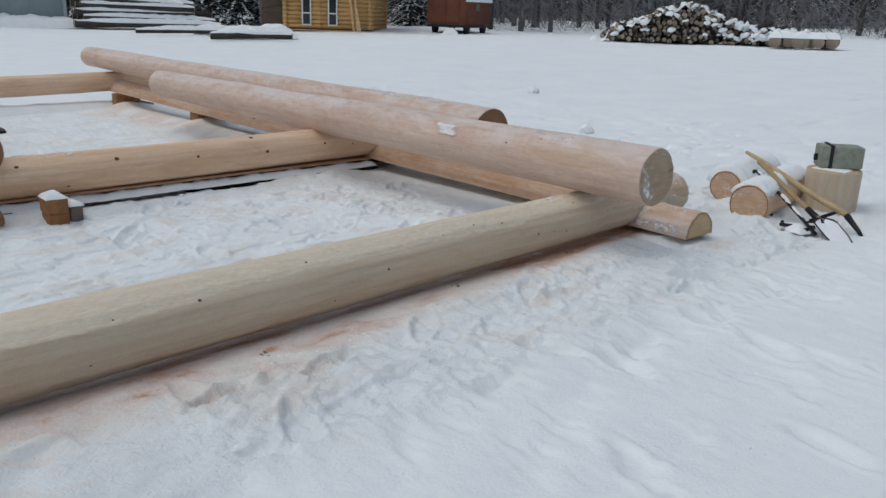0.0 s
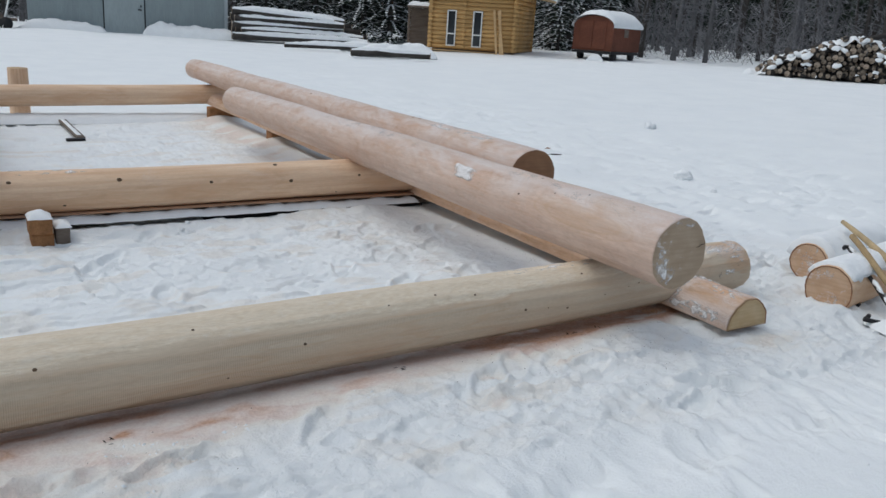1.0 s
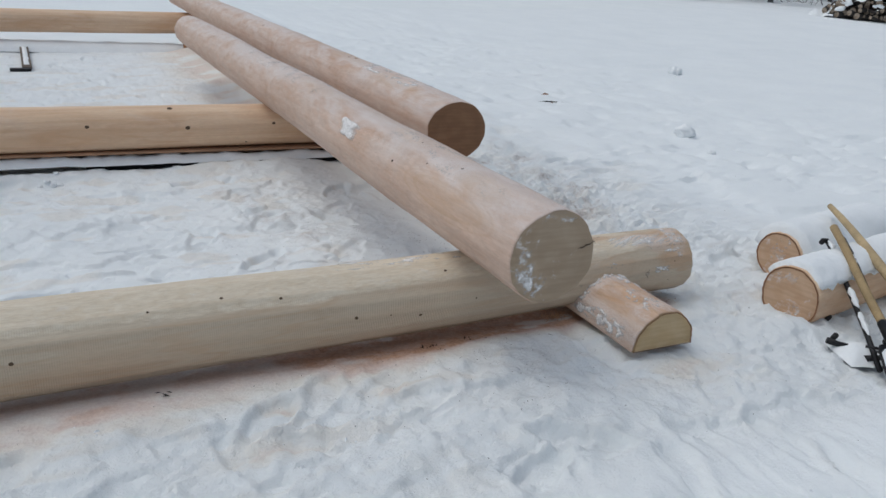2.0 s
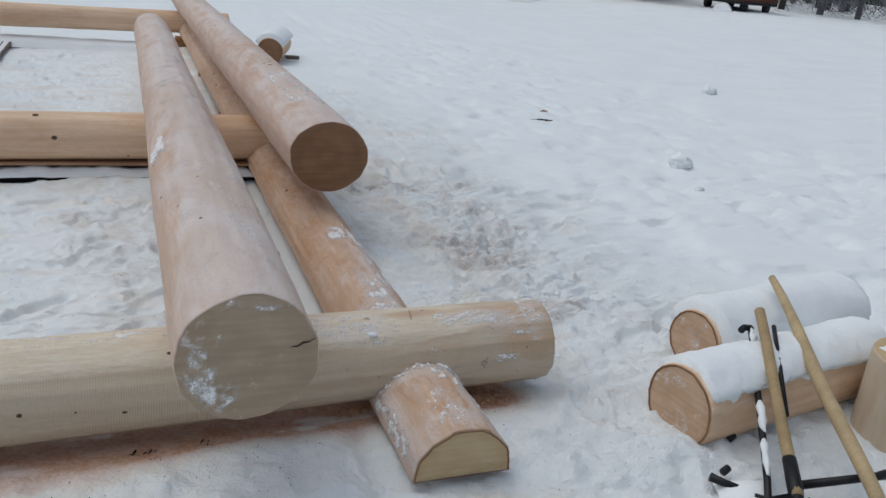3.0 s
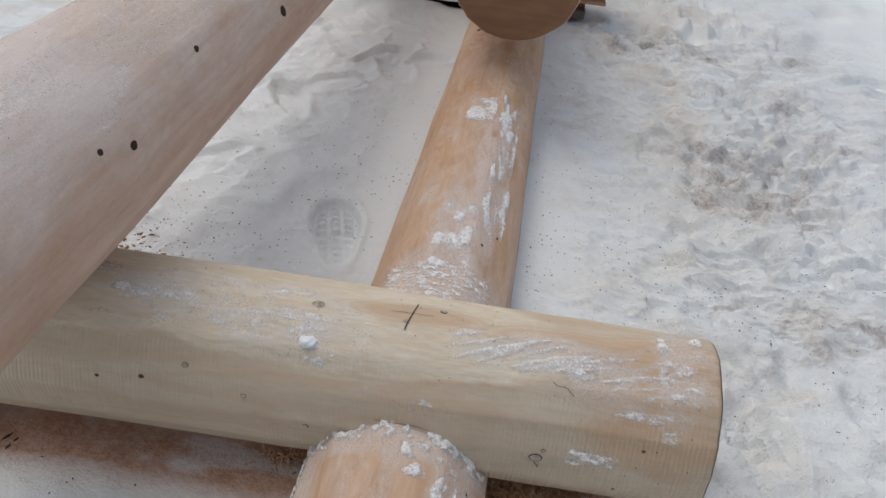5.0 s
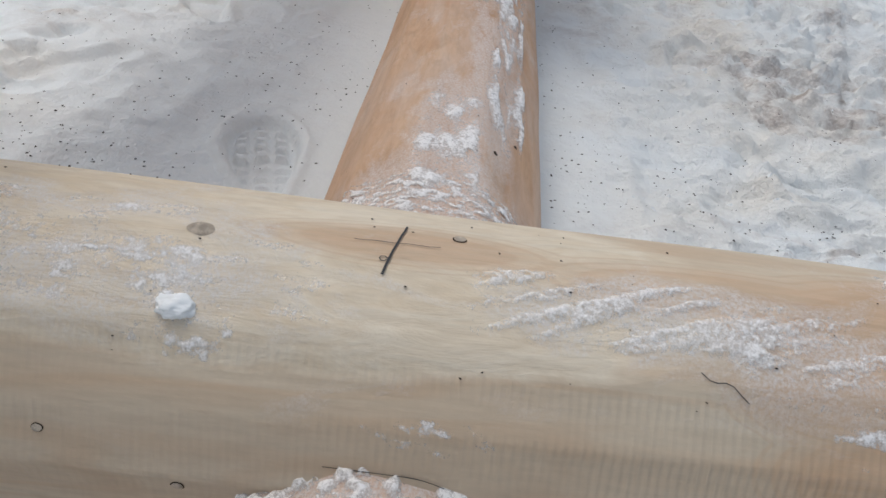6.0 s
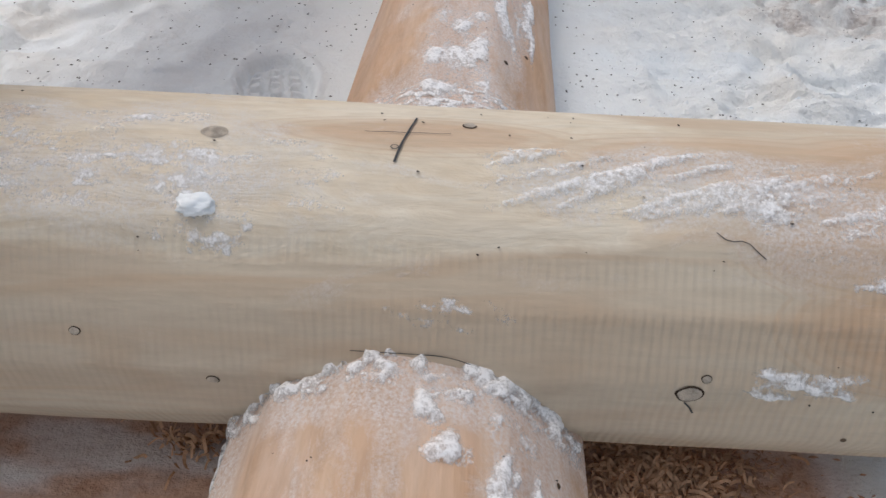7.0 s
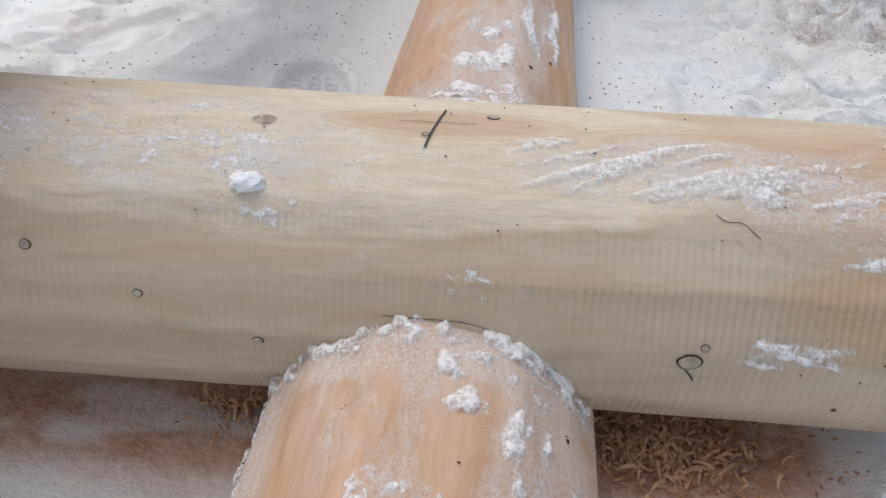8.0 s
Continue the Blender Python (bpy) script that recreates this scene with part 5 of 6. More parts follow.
def shavings(name, places, material, label):
    """Curled planer shavings: thin bent ribbons lying in a heap."""
    verts, faces = [], []
    r = random.Random(8)
    for x, y, z in places:
        long, curl, w = r.uniform(0.008, 0.022), r.uniform(-2.6, 2.6), r.uniform(0.0007, 0.0016)
        a, lift, base = r.uniform(0, 6.283), r.uniform(0.0, 0.010), len(verts)
        px, py = x, y
        for k in range(6):
            b = a + curl * k / 5
            h = z + lift + 0.004 * math.sin(k * 0.63 + curl)
            verts += [(px - math.sin(b) * w, py + math.cos(b) * w, h), (px + math.sin(b) * w, py - math.cos(b) * w, h + w * 1.2)]
            px, py = px + math.cos(b) * long / 5, py + math.sin(b) * long / 5
            if k:
                faces.append((base + 2 * k - 2, base + 2 * k, base + 2 * k + 1, base + 2 * k - 1))
    return tagged(new(name, raw_mesh(name, verts, faces, material, False)), label, "shavings", kind="stuff")


def heap(count, cx, sx, cy, sy):
    return [(x, y, ground_at(x, y)) for x, y in ((rng.gauss(cx, sx), rng.gauss(cy, sy)) for _ in range(count))]


shavings("wood_shavings", heap(900, 0.235, 0.04, -0.075, 0.03) + heap(160, -0.18, 0.03, -0.07, 0.02), SHAVING, "heap of curled wood shavings under the log")
scatter("sawdust_crumbs", heap(1100, 0.24, 0.07, -0.06, 0.04), SAWDUST, "reddish sawdust crumbs under the log", "sawdust", 0.002, 1.8, 0.8)

# clods of snow in the yard
def clod(x, y, s, seed, name="snow_clod"):
    bm = bmesh.new()
    bmesh.ops.create_icosphere(bm, subdivisions=4, radius=s)
    for v in bm.verts:
        n = noise.noise(v.co * (1.6 / s) + Vector((seed, 0, 0))) + 0.4 * noise.noise(v.co * (5 / s))
        v.co *= 1 + 0.34 * n + 0.12 * noise.noise(v.co * (14 / s))
        v.co.z *= 0.75
    ob = new(name, from_bm(name, bm, SNOW, True))
    ob.location = (x, y, ground_at(x, y) + s * 0.3)
    return tagged(ob, "clod of snow lying on the snowy yard", "snow clod", "snow clods")


crumbs = []
for count, x0, x1, y0, y1 in ((500, -4.6, 0.2, -1.3, -0.35), (260, -3.2, -0.6, 0.4, 2.4), (320, 0.35, 1.5, -0.8, 3.0), (160, -4.5, 0.6, -2.2, -1.2), (120, 0.3, 1.2, -1.4, -0.6)):
    for _ in range(count // 5):
        cx, cy = rng.uniform(x0, x1), rng.uniform(y0, y1)
        for _ in range(5):
            x, y = rng.gauss(cx, 0.05), rng.gauss(cy, 0.035)
            crumbs.append((x, y, ground_at(x, y) - 0.002))
scatter("snow_crumbs", crumbs, SNOW, "loose crumbs of trodden snow", "snow", 0.008, 1.1, 0.7)
clod(3.19, 2.83, 0.085, 1)
clod(2.85, 2.15, 0.03, 2)
clod(6.1, 6.2, 0.09, 4)
crng = random.Random(6)
for k in range(7):
    clod(crng.uniform(-2.6, -1.75), crng.uniform(2.35, 2.5), crng.uniform(0.010, 0.022), 20 + k)
clump = clod(0, 0, 0.0115, 3, "snow_clump")
clump.scale = (1.3, 0.95, 0.7)
clump.location = (-0.146, -0.088, 0.2745)
tagged(clump, "small clump of snow stuck on the cream log", "snow clump", "snow clumps")
twig = tagged(new("twig", from_bm("twig", tube([(2.62, 4.52, 0), (2.85, 4.56, 0.012), (3.05, 4.53, 0.006)], [0.006, 0.008, 0.004], 6), BIT, True)), "thin dark twig lying on the snow", "twig")
twig.location.z = ground_at(2.85, 4.55) + 0.006

# ---- the far side of the yard ----
METAL = plain("grey_sheet_metal", (0.31, 0.365, 0.375), 0.5, 0.4, 0.1, 0.15, 1.2, 0.002, (1, 1, 0.3))
METAL_DOOR = plain("painted_metal_door", (0.36, 0.415, 0.425), 0.5, 0.4, 0.1, 0.15, 1.2, 0.002, (1, 1, 0.3))
METAL_TRIM = plain("pale_metal_trim", (0.50, 0.55, 0.57), 0.5, 0.4, 0.2, 0.1, 2, 0.001)
CABIN_WOOD = plain("oiled_cabin_logs", (0.62, 0.38, 0.15), 0.65, 0.3, 0, 0.3, 2.0, 0.004, (0.15, 1, 1))
CABIN_TRIM = plain("light_cabin_boards", (0.62, 0.42, 0.22), 0.7, 0.3, 0, 0.2, 3, 0.003, (0.3, 1, 1))
WHITE_FRAME = plain("white_window_frame", (0.78, 0.78, 0.76), 0.5, 0.4, 0, 0.05, 5, 0.001)
RUST = plain("rust_red_steel", (0.17, 0.06, 0.035), 0.7, 0.3, 0.1, 0.35, 1.6, 0.004)
GREY_LOG = plain("grey_barked_log", (0.075, 0.068, 0.063), 0.9, 0.2, 0, 0.4, 6, 0.01, (0.3, 1, 1))
CUT = plain("sawn_round_ends", (0.46, 0.39, 0.31), 0.85, 0.2, 0, 0.4, 1.1, 0.003, (1, 1, 1), (0.22, 0.165, 0.12))
TRUNK = plain("dark_tree_bark", (0.085, 0.078, 0.073), 0.9, 0.2, 0, 0.4, 5, 0.02, (1, 1, 0.2))
TRUNK_PALE = plain("frosted_tree_bark", (0.165, 0.163, 0.168), 0.9, 0.2, 0, 0.4, 5, 0.02, (1, 1, 0.2))
NEEDLES = plain("dark_spruce_needles", (0.028, 0.042, 0.030), 0.85, 0.2, 0, 0.4, 1.5, 0.02)
RIMED = plain("rimed_twigs", (0.25, 0.252, 0.266), 0.9, 0.2, 0, 0.4, 2, 0.01)
GLASS, g_nt, g_b = base_material("dark_window_glass", 0.08, 0.5)
g_b.inputs["Base Color"].default_value = (0.02, 0.025, 0.03, 1)


def far(az, d):
    """A place d metres off at a bearing from the first stretch of the walk, on the ground."""
    x, y = VIEW[0] + d * math.sin(radians(az)), VIEW[1] + d * math.cos(radians(az))
    return Vector((x, y, float(rise(np.array(x), np.array(y)))))


def far_root(name, az, d, label, category, turn=0.0, lift=0.0):
    p = far(az, d)
    root = tagged(new(name), label, category)
    root.matrix_basis = pose(p.x, p.y, p.z + lift, 0, 0, -az + turn)
    return root


def box_part(name, parent, x0, x1, y0, y1, z0, z1, material, bevel=0.01, label=""):
    me = from_bm(name, block(x1 - x0, y1 - y0, z1 - z0, bevel, 1), material)
    return part(name, me, parent, pose((x0 + x1) / 2, (y0 + y1) / 2, z0), label)


def snow_slab(parent_label, m, sx, sy, thick, seed, arch=0.0, name="snow_cover"):
    nx, ny = 36, 20
    verts, faces = [], []
    for j in range(ny + 1):
        for i in range(nx + 1):
            u, v = 2 * i / nx - 1, 2 * j / ny - 1
            n = noise.noise(Vector((u * sx * 1.3, v * sy * 1.3, seed)))
            edge = min(1 - abs(u), 1 - abs(v)) * min(sx, sy) / 2
            h = thick * (1 - math.exp(-edge / (0.4 * thick))) * (1 + 0.25 * n)
            verts.append((u * sx / 2, v * sy / 2, h + arch * (1 - u * u) - 0.02))
    for j in range(ny):
        for i in range(nx):
            a = j * (nx + 1) + i
            faces.append((a, a + 1, a + nx + 2, a + nx + 1))
    ob = new(name, raw_mesh(name, verts, faces, SNOW))
    ob.matrix_world = m
    return tagged(ob, parent_label, "snow", kind="stuff")


# metal shed
shed = far_root("metal_shed", 11.2, 38.0, "grey sheet-metal shed with a plain metal door, snow at its foot", "shed")
SW = (-3.6, 4.24)
box_part("wall", shed, SW[0], SW[1], 0.0, 0.08, -0.1, 3.2, METAL)
box_part("wall", shed, SW[0], SW[0] + 0.08, 0.082, 5.0, -0.1, 3.2, METAL)
box_part("wall", shed, SW[1] - 0.08, SW[1], 0.082, 5.0, -0.1, 3.2, METAL)
box_part("wall", shed, SW[0] + 0.082, SW[1] - 0.082, 4.92, 5.0, -0.1, 3.2, METAL)
box_part("roof", shed, SW[0] - 0.2, SW[1] + 0.2, -0.25, 5.2, 3.203, 3.3, METAL)
for k in range(26):
    x = SW[0] + 0.12 + k * 0.3
    if not -0.85 < x < 0.92:
        box_part("rib", shed, x, x + 0.035, -0.014, -0.001, 0, 3.19, METAL, 0.004)
box_part("corner_trim", shed, SW[1] - 0.12, SW[1] + 0.02, -0.03, -0.016, -0.1, 3.19, METAL_TRIM, 0.004)
door = box_part("door", shed, -0.72, 0.84, -0.07, -0.012, -0.12, 2.02, METAL_DOOR, 0.015)
box_part("door_gap", shed, -0.77, 0.89, -0.011, -0.002, -0.12, 2.02, MATT_BLACK, 0.002)
part("handle", from_bm("handle", tube([(0.66, -0.05, 1.07), (0.66, -0.09, 1.10), (0.54, -0.09, 1.10)], 0.026, 8), BLACK, True), door, None, "black door handle")
part("lock", from_bm("lock", block(0.05, 0.03, 0.09, 0.005), BLACK), door, pose(0.66, -0.045, 1.2))
box_part("lintel", shed, -0.77, 0.89, -0.09, -0.003, 2.025, 2.09, MATT_BLACK)
for az, w, h, s in ((7.6, 3.4, 0.52, 1), (13.6, 1.7, 0.62, 2), (15.4, 2.6, 0.50, 3), (17.6, 2.2, 0.42, 7), (9.2, 1.4, 0.34, 8)):
    p = far(az, 37.6)
    snow_slab("bank of snow drifted against the metal shed", pose(p.x, p.y, p.z - 0.05, 0, 0, -az), w, 1.5, h, s)
snow_slab("snow on the shed roof", shed.matrix_basis @ pose(0.32, 2.5, 3.3), 8.1, 5.4, 0.3, 9)

# sledge and boards left of the shed
trailer = far_root("board_trailer", 3.2, 36.5, "low trailer loaded with grey boards", "trailer")
box_part("bed", trailer, -1.6, 1.3, -0.5, 0.6, 0.35, 0.45, PLANK)
for k in range(7):
    part("board", from_bm("board", block(0.14, 0.05, 1.5, 0.01), PLANK), trailer, pose(-1.2 + 0.33 * k, 0.2, 0.45, 0, -28, 0))
part("prop", from_bm("prop", tube([(0.75, -0.6, 0), (1.15, -0.5, 1.5)], 0.035, 8), WHITE_FRAME, True), trailer, None, "white pole")
for x in (-1.1, 0.9):
    part("wheel", from_bm("wheel", tube([(x, -0.62, 0.25), (x, -0.5, 0.25)], 0.24, 18), BLACK, True), trailer)


def far_log(p0, p1, r, seed, label, group, snow=True):
    bm = tube([Vector(p0).lerp(Vector(p1), k / 6) + noise.noise_vector(Vector((seed, k * 0.4, 0))) * 0.04 for k in range(7)],
              [r * (1.1 - 0.04 * k) for k in range(7)], 12)
    ob = tagged(new("log", from_bm("log", bm, GREY_LOG, True)), label, "log", group)
    d = (Vector(p1) - Vector(p0)).normalized()
    for p, s in ((Vector(p0), -1), (Vector(p1), 1)):
        rr = r * (1.08 if s < 0 else 0.84)
        part("end_face", from_bm("end_face", tube([p + d * s * 0.005 + Vector((0, 0, 0)), p + d * s * 0.03], rr, 12), CUT), ob)
    if snow:
        verts, faces, n = [], [], 40
        side = d.cross(Vector((0, 0, 1))).normalized()
        for i in range(n + 1):
            for j in range(7):
                a = -1.15 + 2.3 * j / 6
                nn = 1 + 0.5 * noise.noise(Vector((i * 0.5, j * 0.3, seed)))
                h = r * (1.04 + 0.75 * nn * math.cos(a * 1.3) ** 2 * min(1, 6 * i / n, 6 * (1 - i / n)))
                verts.append(Vector(p0).lerp(Vector(p1), i / n) + side * math.sin(a) * h + Vector((0, 0, math.cos(a) * h)))
        for i in range(n):
            for j in range(6):
                a = i * 7 + j
                faces.append((a, a + 1, a + 8, a + 7))
        tagged(new("snow_cover", raw_mesh("snow_cover", verts, faces, SNOW)), "snow lying along a stacked grey log", "snow", kind="stuff")
    return ob


# stack of long logs
rng = random.Random(21)
for level in range(5):
    for row in range(3):
        a0, a1 = 18.0 + rng.uniform(-0.2, 0.5) + 0.5 * level * 0, 26.8 - 0.4 * level + rng.uniform(-0.9, 0.4)
        d = 36.6 + 0.36 * row + 0.06 * level
        p, q = far(a0, d), far(a1, d + rng.uniform(-0.2, 0.2))
        p.z += 0.14 + 0.25 * level + rng.uniform(-0.05, 0.05)
        q.z += 0.13 + 0.195 * level + rng.uniform(-0.06, 0.05)
        far_log(p, q, rng.uniform(0.11, 0.145), level * 5 + row, "long grey barked log in a snowy stack", "stacked long logs", row == 0 or level == 4)
for a0, a1, d, r in ((21.4, 27.2, 32.5, 0.08), (22.6, 27.4, 33.4, 0.09), (25.9, 31.2, 29.0, 0.11)):
    p, q = far(a0, d), far(a1, d)
    p.z += r * 0.8
    q.z += r * 0.8
    far_log(p, q, r, int(a0), "grey log lying in the snow before the stack", "loose logs")
for az, d, w, h, s in ((28.0, 30.2, 1.9, 0.45, 4), (30.0, 30.6, 1.8, 0.5, 5), (26.2, 34.5, 1.5, 0.3, 6)):
    p = far(az, d)
    snow_slab("heap of snow by the log cabin", pose(p.x, p.y, p.z - 0.04, 0, 0, -az), w, 1.3, h, s)

# log cabin
cabin = far_root("log_cabin", 33.9, 35.0, "small honey-coloured log cabin with two tall white windows", "cabin", -15.0, 0.10)
CW, CH, CD = (-1.82, 1.75), 2.25, 3.2
box_part("base", cabin, CW[0] + 0.05, CW[1] - 0.05, 0.1, CD, -0.3, 0.02, PLANK)
for k in range(3):
    box_part("step_board", cabin, CW[0], 1.05, -0.34, -0.02, -0.24 + 0.085 * k, -0.205 + 0.085 * k, CABIN_TRIM)
N, R = 13, 2.25 / 13 / 2
for k in range(N):
    z = 0.02 + R + 2 * R * k
    for x0, x1 in ((CW[0] - 0.12, -1.12), (-0.72, -0.02), (0.40, CW[1] + 0.12)) if 0.12 < z < 1.58 else ((CW[0] - 0.12, CW[1] + 0.12),):
        part("wall_log", from_bm("wall_log", tube([(x0, 0, z), (x1, 0, z)], R * 1.04, 12), CABIN_WOOD, True), cabin)
    for x in CW:
        part("wall_log", from_bm("wall_log", tube([(x, -0.14, z), (x, CD + 0.14, z)], R * 1.04, 12), CABIN_WOOD, True), cabin)
    part("wall_log", from_bm("wall_log", tube([(CW[0] - 0.12, CD, z), (CW[1] + 0.12, CD, z)], R * 1.04, 12), CABIN_WOOD, True), cabin)
    part("wall_log", from_bm("wall_log", tube([(-0.36, -0.14, z), (-0.36, CD, z)], R * 0.98, 12), CABIN_WOOD, True), cabin)
for x in (-0.92, 0.19):
    w = part("window", from_bm("window", block(0.34, 0.03, 1.38, 0.004), GLASS), cabin, pose(x, -0.03, 0.16))
    for a, b, c, d in ((-0.20, -0.15, -0.03, 1.41), (0.15, 0.20, -0.03, 1.41)):
        part("frame", from_bm("frame", block(b - a, 0.05, d - c, 0.006), WHITE_FRAME), w, pose((a + b) / 2, -0.05, c), "white window frame")
    for z in (-0.03, 0.44, 1.36):
        part("frame", from_bm("frame", block(0.296, 0.045, 0.05, 0.006), WHITE_FRAME), w, pose(0, -0.052, z), "white window frame")
box_part("eave_board", cabin, CW[0] - 0.25, CW[1] + 0.2, -0.40, -0.36, 2.18, 2.42, CABIN_TRIM)
roof = from_bm("roof", block(4.9, 4.4, 0.12, 0.01), CABIN_TRIM)
part("roof", roof, cabin, pose(0.25, 1.55, 2.55, 0, 9, 0))
snow_slab("thick snow on the cabin roof", cabin.matrix_basis @ pose(0.27, 1.55, 2.66, 0, 9, 0), 4.95, 4.45, 0.25, 14)
for x, lean in ((1.05, 9), (1.2, 6), (1.32, 12)):
    board = tagged(new("leaning_board", from_bm("leaning_board", block(0.09, 0.04, 1.85, 0.005), CABIN_TRIM)), "long light board leaning on the cabin wall", "board", "leaning boards")
    board.matrix_basis = cabin.matrix_basis @ pose(x + 0.12, -0.42, -0.16, -8, -lean, 0)
lean_to = far_root("wood_shelter", 30.4, 38.5, "small dark open shelter with a snowy roof", "shelter")
box_part("roof", lean_to, -0.7, 0.7, -0.5, 0.6, 1.7, 1.78, PLANK)
for x in (-0.6, 0.6):
    for y in (-0.4, 0.5):
        box_part("post", lean_to, x - 0.05, x + 0.05, y - 0.05, y + 0.05, -0.1, 1.7, PLANK)
box_part("back_wall", lean_to, -0.54, 0.54, 0.46, 0.52, 0, 1.69, PLANK)
snow_slab("snow on the shelter roof", lean_to.matrix_basis @ pose(0, 0.05, 1.78), 1.4, 1.1, 0.2, 15)

# rust-red wagon
wagon = far_root("site_wagon", 41.9, 35.0, "rust-red site wagon with a round snowy roof", "wagon", -30.0)


def arched(half, height, arch, length, inset=0.0):
    bm = bmesh.new()
    pts = [(-half, 0.0), (-half, height)] + [(-half * math.cos(math.pi * k / 16), height + arch * math.sin(math.pi * k / 16)) for k in range(1, 16)] + [(half, height), (half, 0.0)]
    a = [bm.verts.new((x, inset, z)) for x, z in pts]
    b = [bm.verts.new((x, length, z)) for x, z in pts]
    bm.faces.new(a[::-1])
    bm.faces.new(b)
    for k in range(len(pts)):
        bm.faces.new((a[k], a[(k + 1) % len(pts)], b[(k + 1) % len(pts)], b[k]))
    bmesh.ops.recalc_face_normals(bm, faces=bm.faces)
    return bm


part("body", from_bm("body", arched(0.92, 0.95, 0.42, 2.3), RUST), wagon, pose(0, 0, 0.38))
for x in (-0.31, 0.31):
    box_part("door_leaf", wagon, x - 0.3, x + 0.3, -0.025, -0.003, 0.45, 1.55, RUST)
box_part("side_window", wagon, 0.921, 0.94, 0.9, 1.25, 0.95, 1.25, PLANK, 0.004)
box_part("frame_rail", wagon, -0.9, 0.95, -0.05, 2.35, 0.26, 0.37, STEEL)
for y in (0.4, 1.9):
    for x in (-0.8, 0.72):
        part("wheel", from_bm("wheel", tube([(x, y, 0.2), (x + 0.12, y, 0.2)], 0.2, 18), BLACK, True), wagon)
verts, faces = [], []
for i in range(21):
    for k in range(25):
        a = math.pi * k / 24
        th = 0.05 + 0.17 * math.sin(a) ** 0.6 * (1 + 0.2 * noise.noise(Vector((i * 0.4, k * 0.3, 2))))
        y = -0.1 + 2.5 * i / 20
        soft = min(1, 8 * min(i, 20 - i) / 20 + 0.25)
        verts.append((-(0.94 + th * 0.5) * math.cos(a), y, 1.30 + (0.42 + th * soft * 1.2) * math.sin(a)))
for i in range(20):
    for k in range(24):
        a = i * 25 + k
        faces.append((a, a + 25, a + 26, a + 1))
roof_snow = new("snow_cover", raw_mesh("snow_cover", verts, faces, SNOW))
roof_snow.matrix_world = wagon.matrix_basis
tagged(roof_snow, "thick round snow on the wagon roof", "snow", kind="stuff")
clump = far(42.2, 34.6)
snow_slab("lump of snow before the wagon", pose(clump.x, clump.y, clump.z, 0, 0, -42), 0.7, 0.6, 0.3, 17)

# pile of short firewood rounds
rng = random.Random(33)
me_variants = []
for v in range(3):
    me = from_bm("round", tube([(0, 0, 0), (0, 0.02, 0), (0, 1.1, 0), (0, 1.12, 0)], [0.93, 1.0, 1.0, 0.93], 11), GREY_LOG, True)
    me.materials.append(CUT)
    for p in me.polygons:
        if len(p.vertices) > 4:
            p.material_index = 1
            p.use_smooth = False
    me_variants.append(me)
pile = far_root("firewood_pile", 59.3, 31.5, "big heap of short logs with pale sawn ends under snow", "log pile")
half = 4.1
z, level, made = 0.10, 0, 0
while z < 1.55:
    x = -half
    while x < half:
        r = rng.uniform(0.05, 0.115)
        top = 0.86 * math.exp(-((x + 0.75) / 1.6) ** 2) + 0.52 * smooth(-4.2, -3.0, np.array(x)) * smooth(4.1, 3.0, np.array(x))
        if z < top:
            o = part("round", me_variants[made % 3], pile, pose(x + rng.uniform(-0.03, 0.03), rng.uniform(-0.28, 0.28), z + rng.uniform(-0.06, 0.06), rng.uniform(-14, 14), 0, rng.uniform(-45, 45)) @ Matrix.Diagonal((r, 1, r, 1)))
            made += 1
        x += 2.02 * r
    z += 0.15
    level += 1
sv, sf = [], []
for i in range(121):
    x = -half - 0.1 + (2 * half + 0.2) * i / 120
    top = 0.86 * math.exp(-((x + 0.75) / 1.6) ** 2) + 0.52 * float(smooth(-4.2, -3.0, np.array(x)) * smooth(4.1, 3.0, np.array(x)))
    for j in range(9):
        v = j / 8
        n = noise.noise(Vector((x * 3.1, v * 4, 5))) + 0.6 * noise.noise(Vector((x * 9, v * 9, 2)))
        sv.append((x, -0.06 + 1.25 * v, max(0.02, top + 0.0 + 0.22 * n - 0.25 * (2 * v - 1) ** 2 * (v > 0.5)) - (0.16 if j == 0 else 0)))
for i in range(120):
    for j in range(8):
        a = i * 9 + j
        sf.append((a, a + 9, a + 10, a + 1))
pile_snow = new("snow_cover", raw_mesh("snow_cover", sv, sf, SNOW))
pile_snow.matrix_world = pile.matrix_basis
tagged(pile_snow, "ragged snow lying over the firewood heap", "snow", kind="stuff")
lumps = bmesh.new()
for k in range(150):
    x = rng.uniform(-3.4, 4.0) if k < 50 else rng.uniform(0.4, 4.2)
    top = 0.86 * math.exp(-((x + 0.75) / 1.6) ** 2) + 0.52 * float(smooth(-4.2, -3.0, np.array(x)) * smooth(4.4, 3.4, np.array(x)))
    m = pose(x, -0.33 + rng.uniform(-0.05, 0.25), top * rng.uniform(0.25, 1.0) + 0.02, rng.uniform(0, 40), rng.uniform(-30, 30), 0)
    bmesh.ops.create_icosphere(lumps, subdivisions=2, radius=rng.uniform(0.05, 0.13), matrix=m @ Matrix.Diagonal((1.3, 0.9, 0.65, 1)))
for v in lumps.verts:
    v.co += noise.noise_vector(v.co * 9) * 0.05
lump_snow = new("snow_cover", from_bm("snow_cover", lumps, SNOW, True))
lump_snow.matrix_world = pile.matrix_basis
tagged(lump_snow, "lumps of snow caught among the firewood", "snow", kind="stuff")
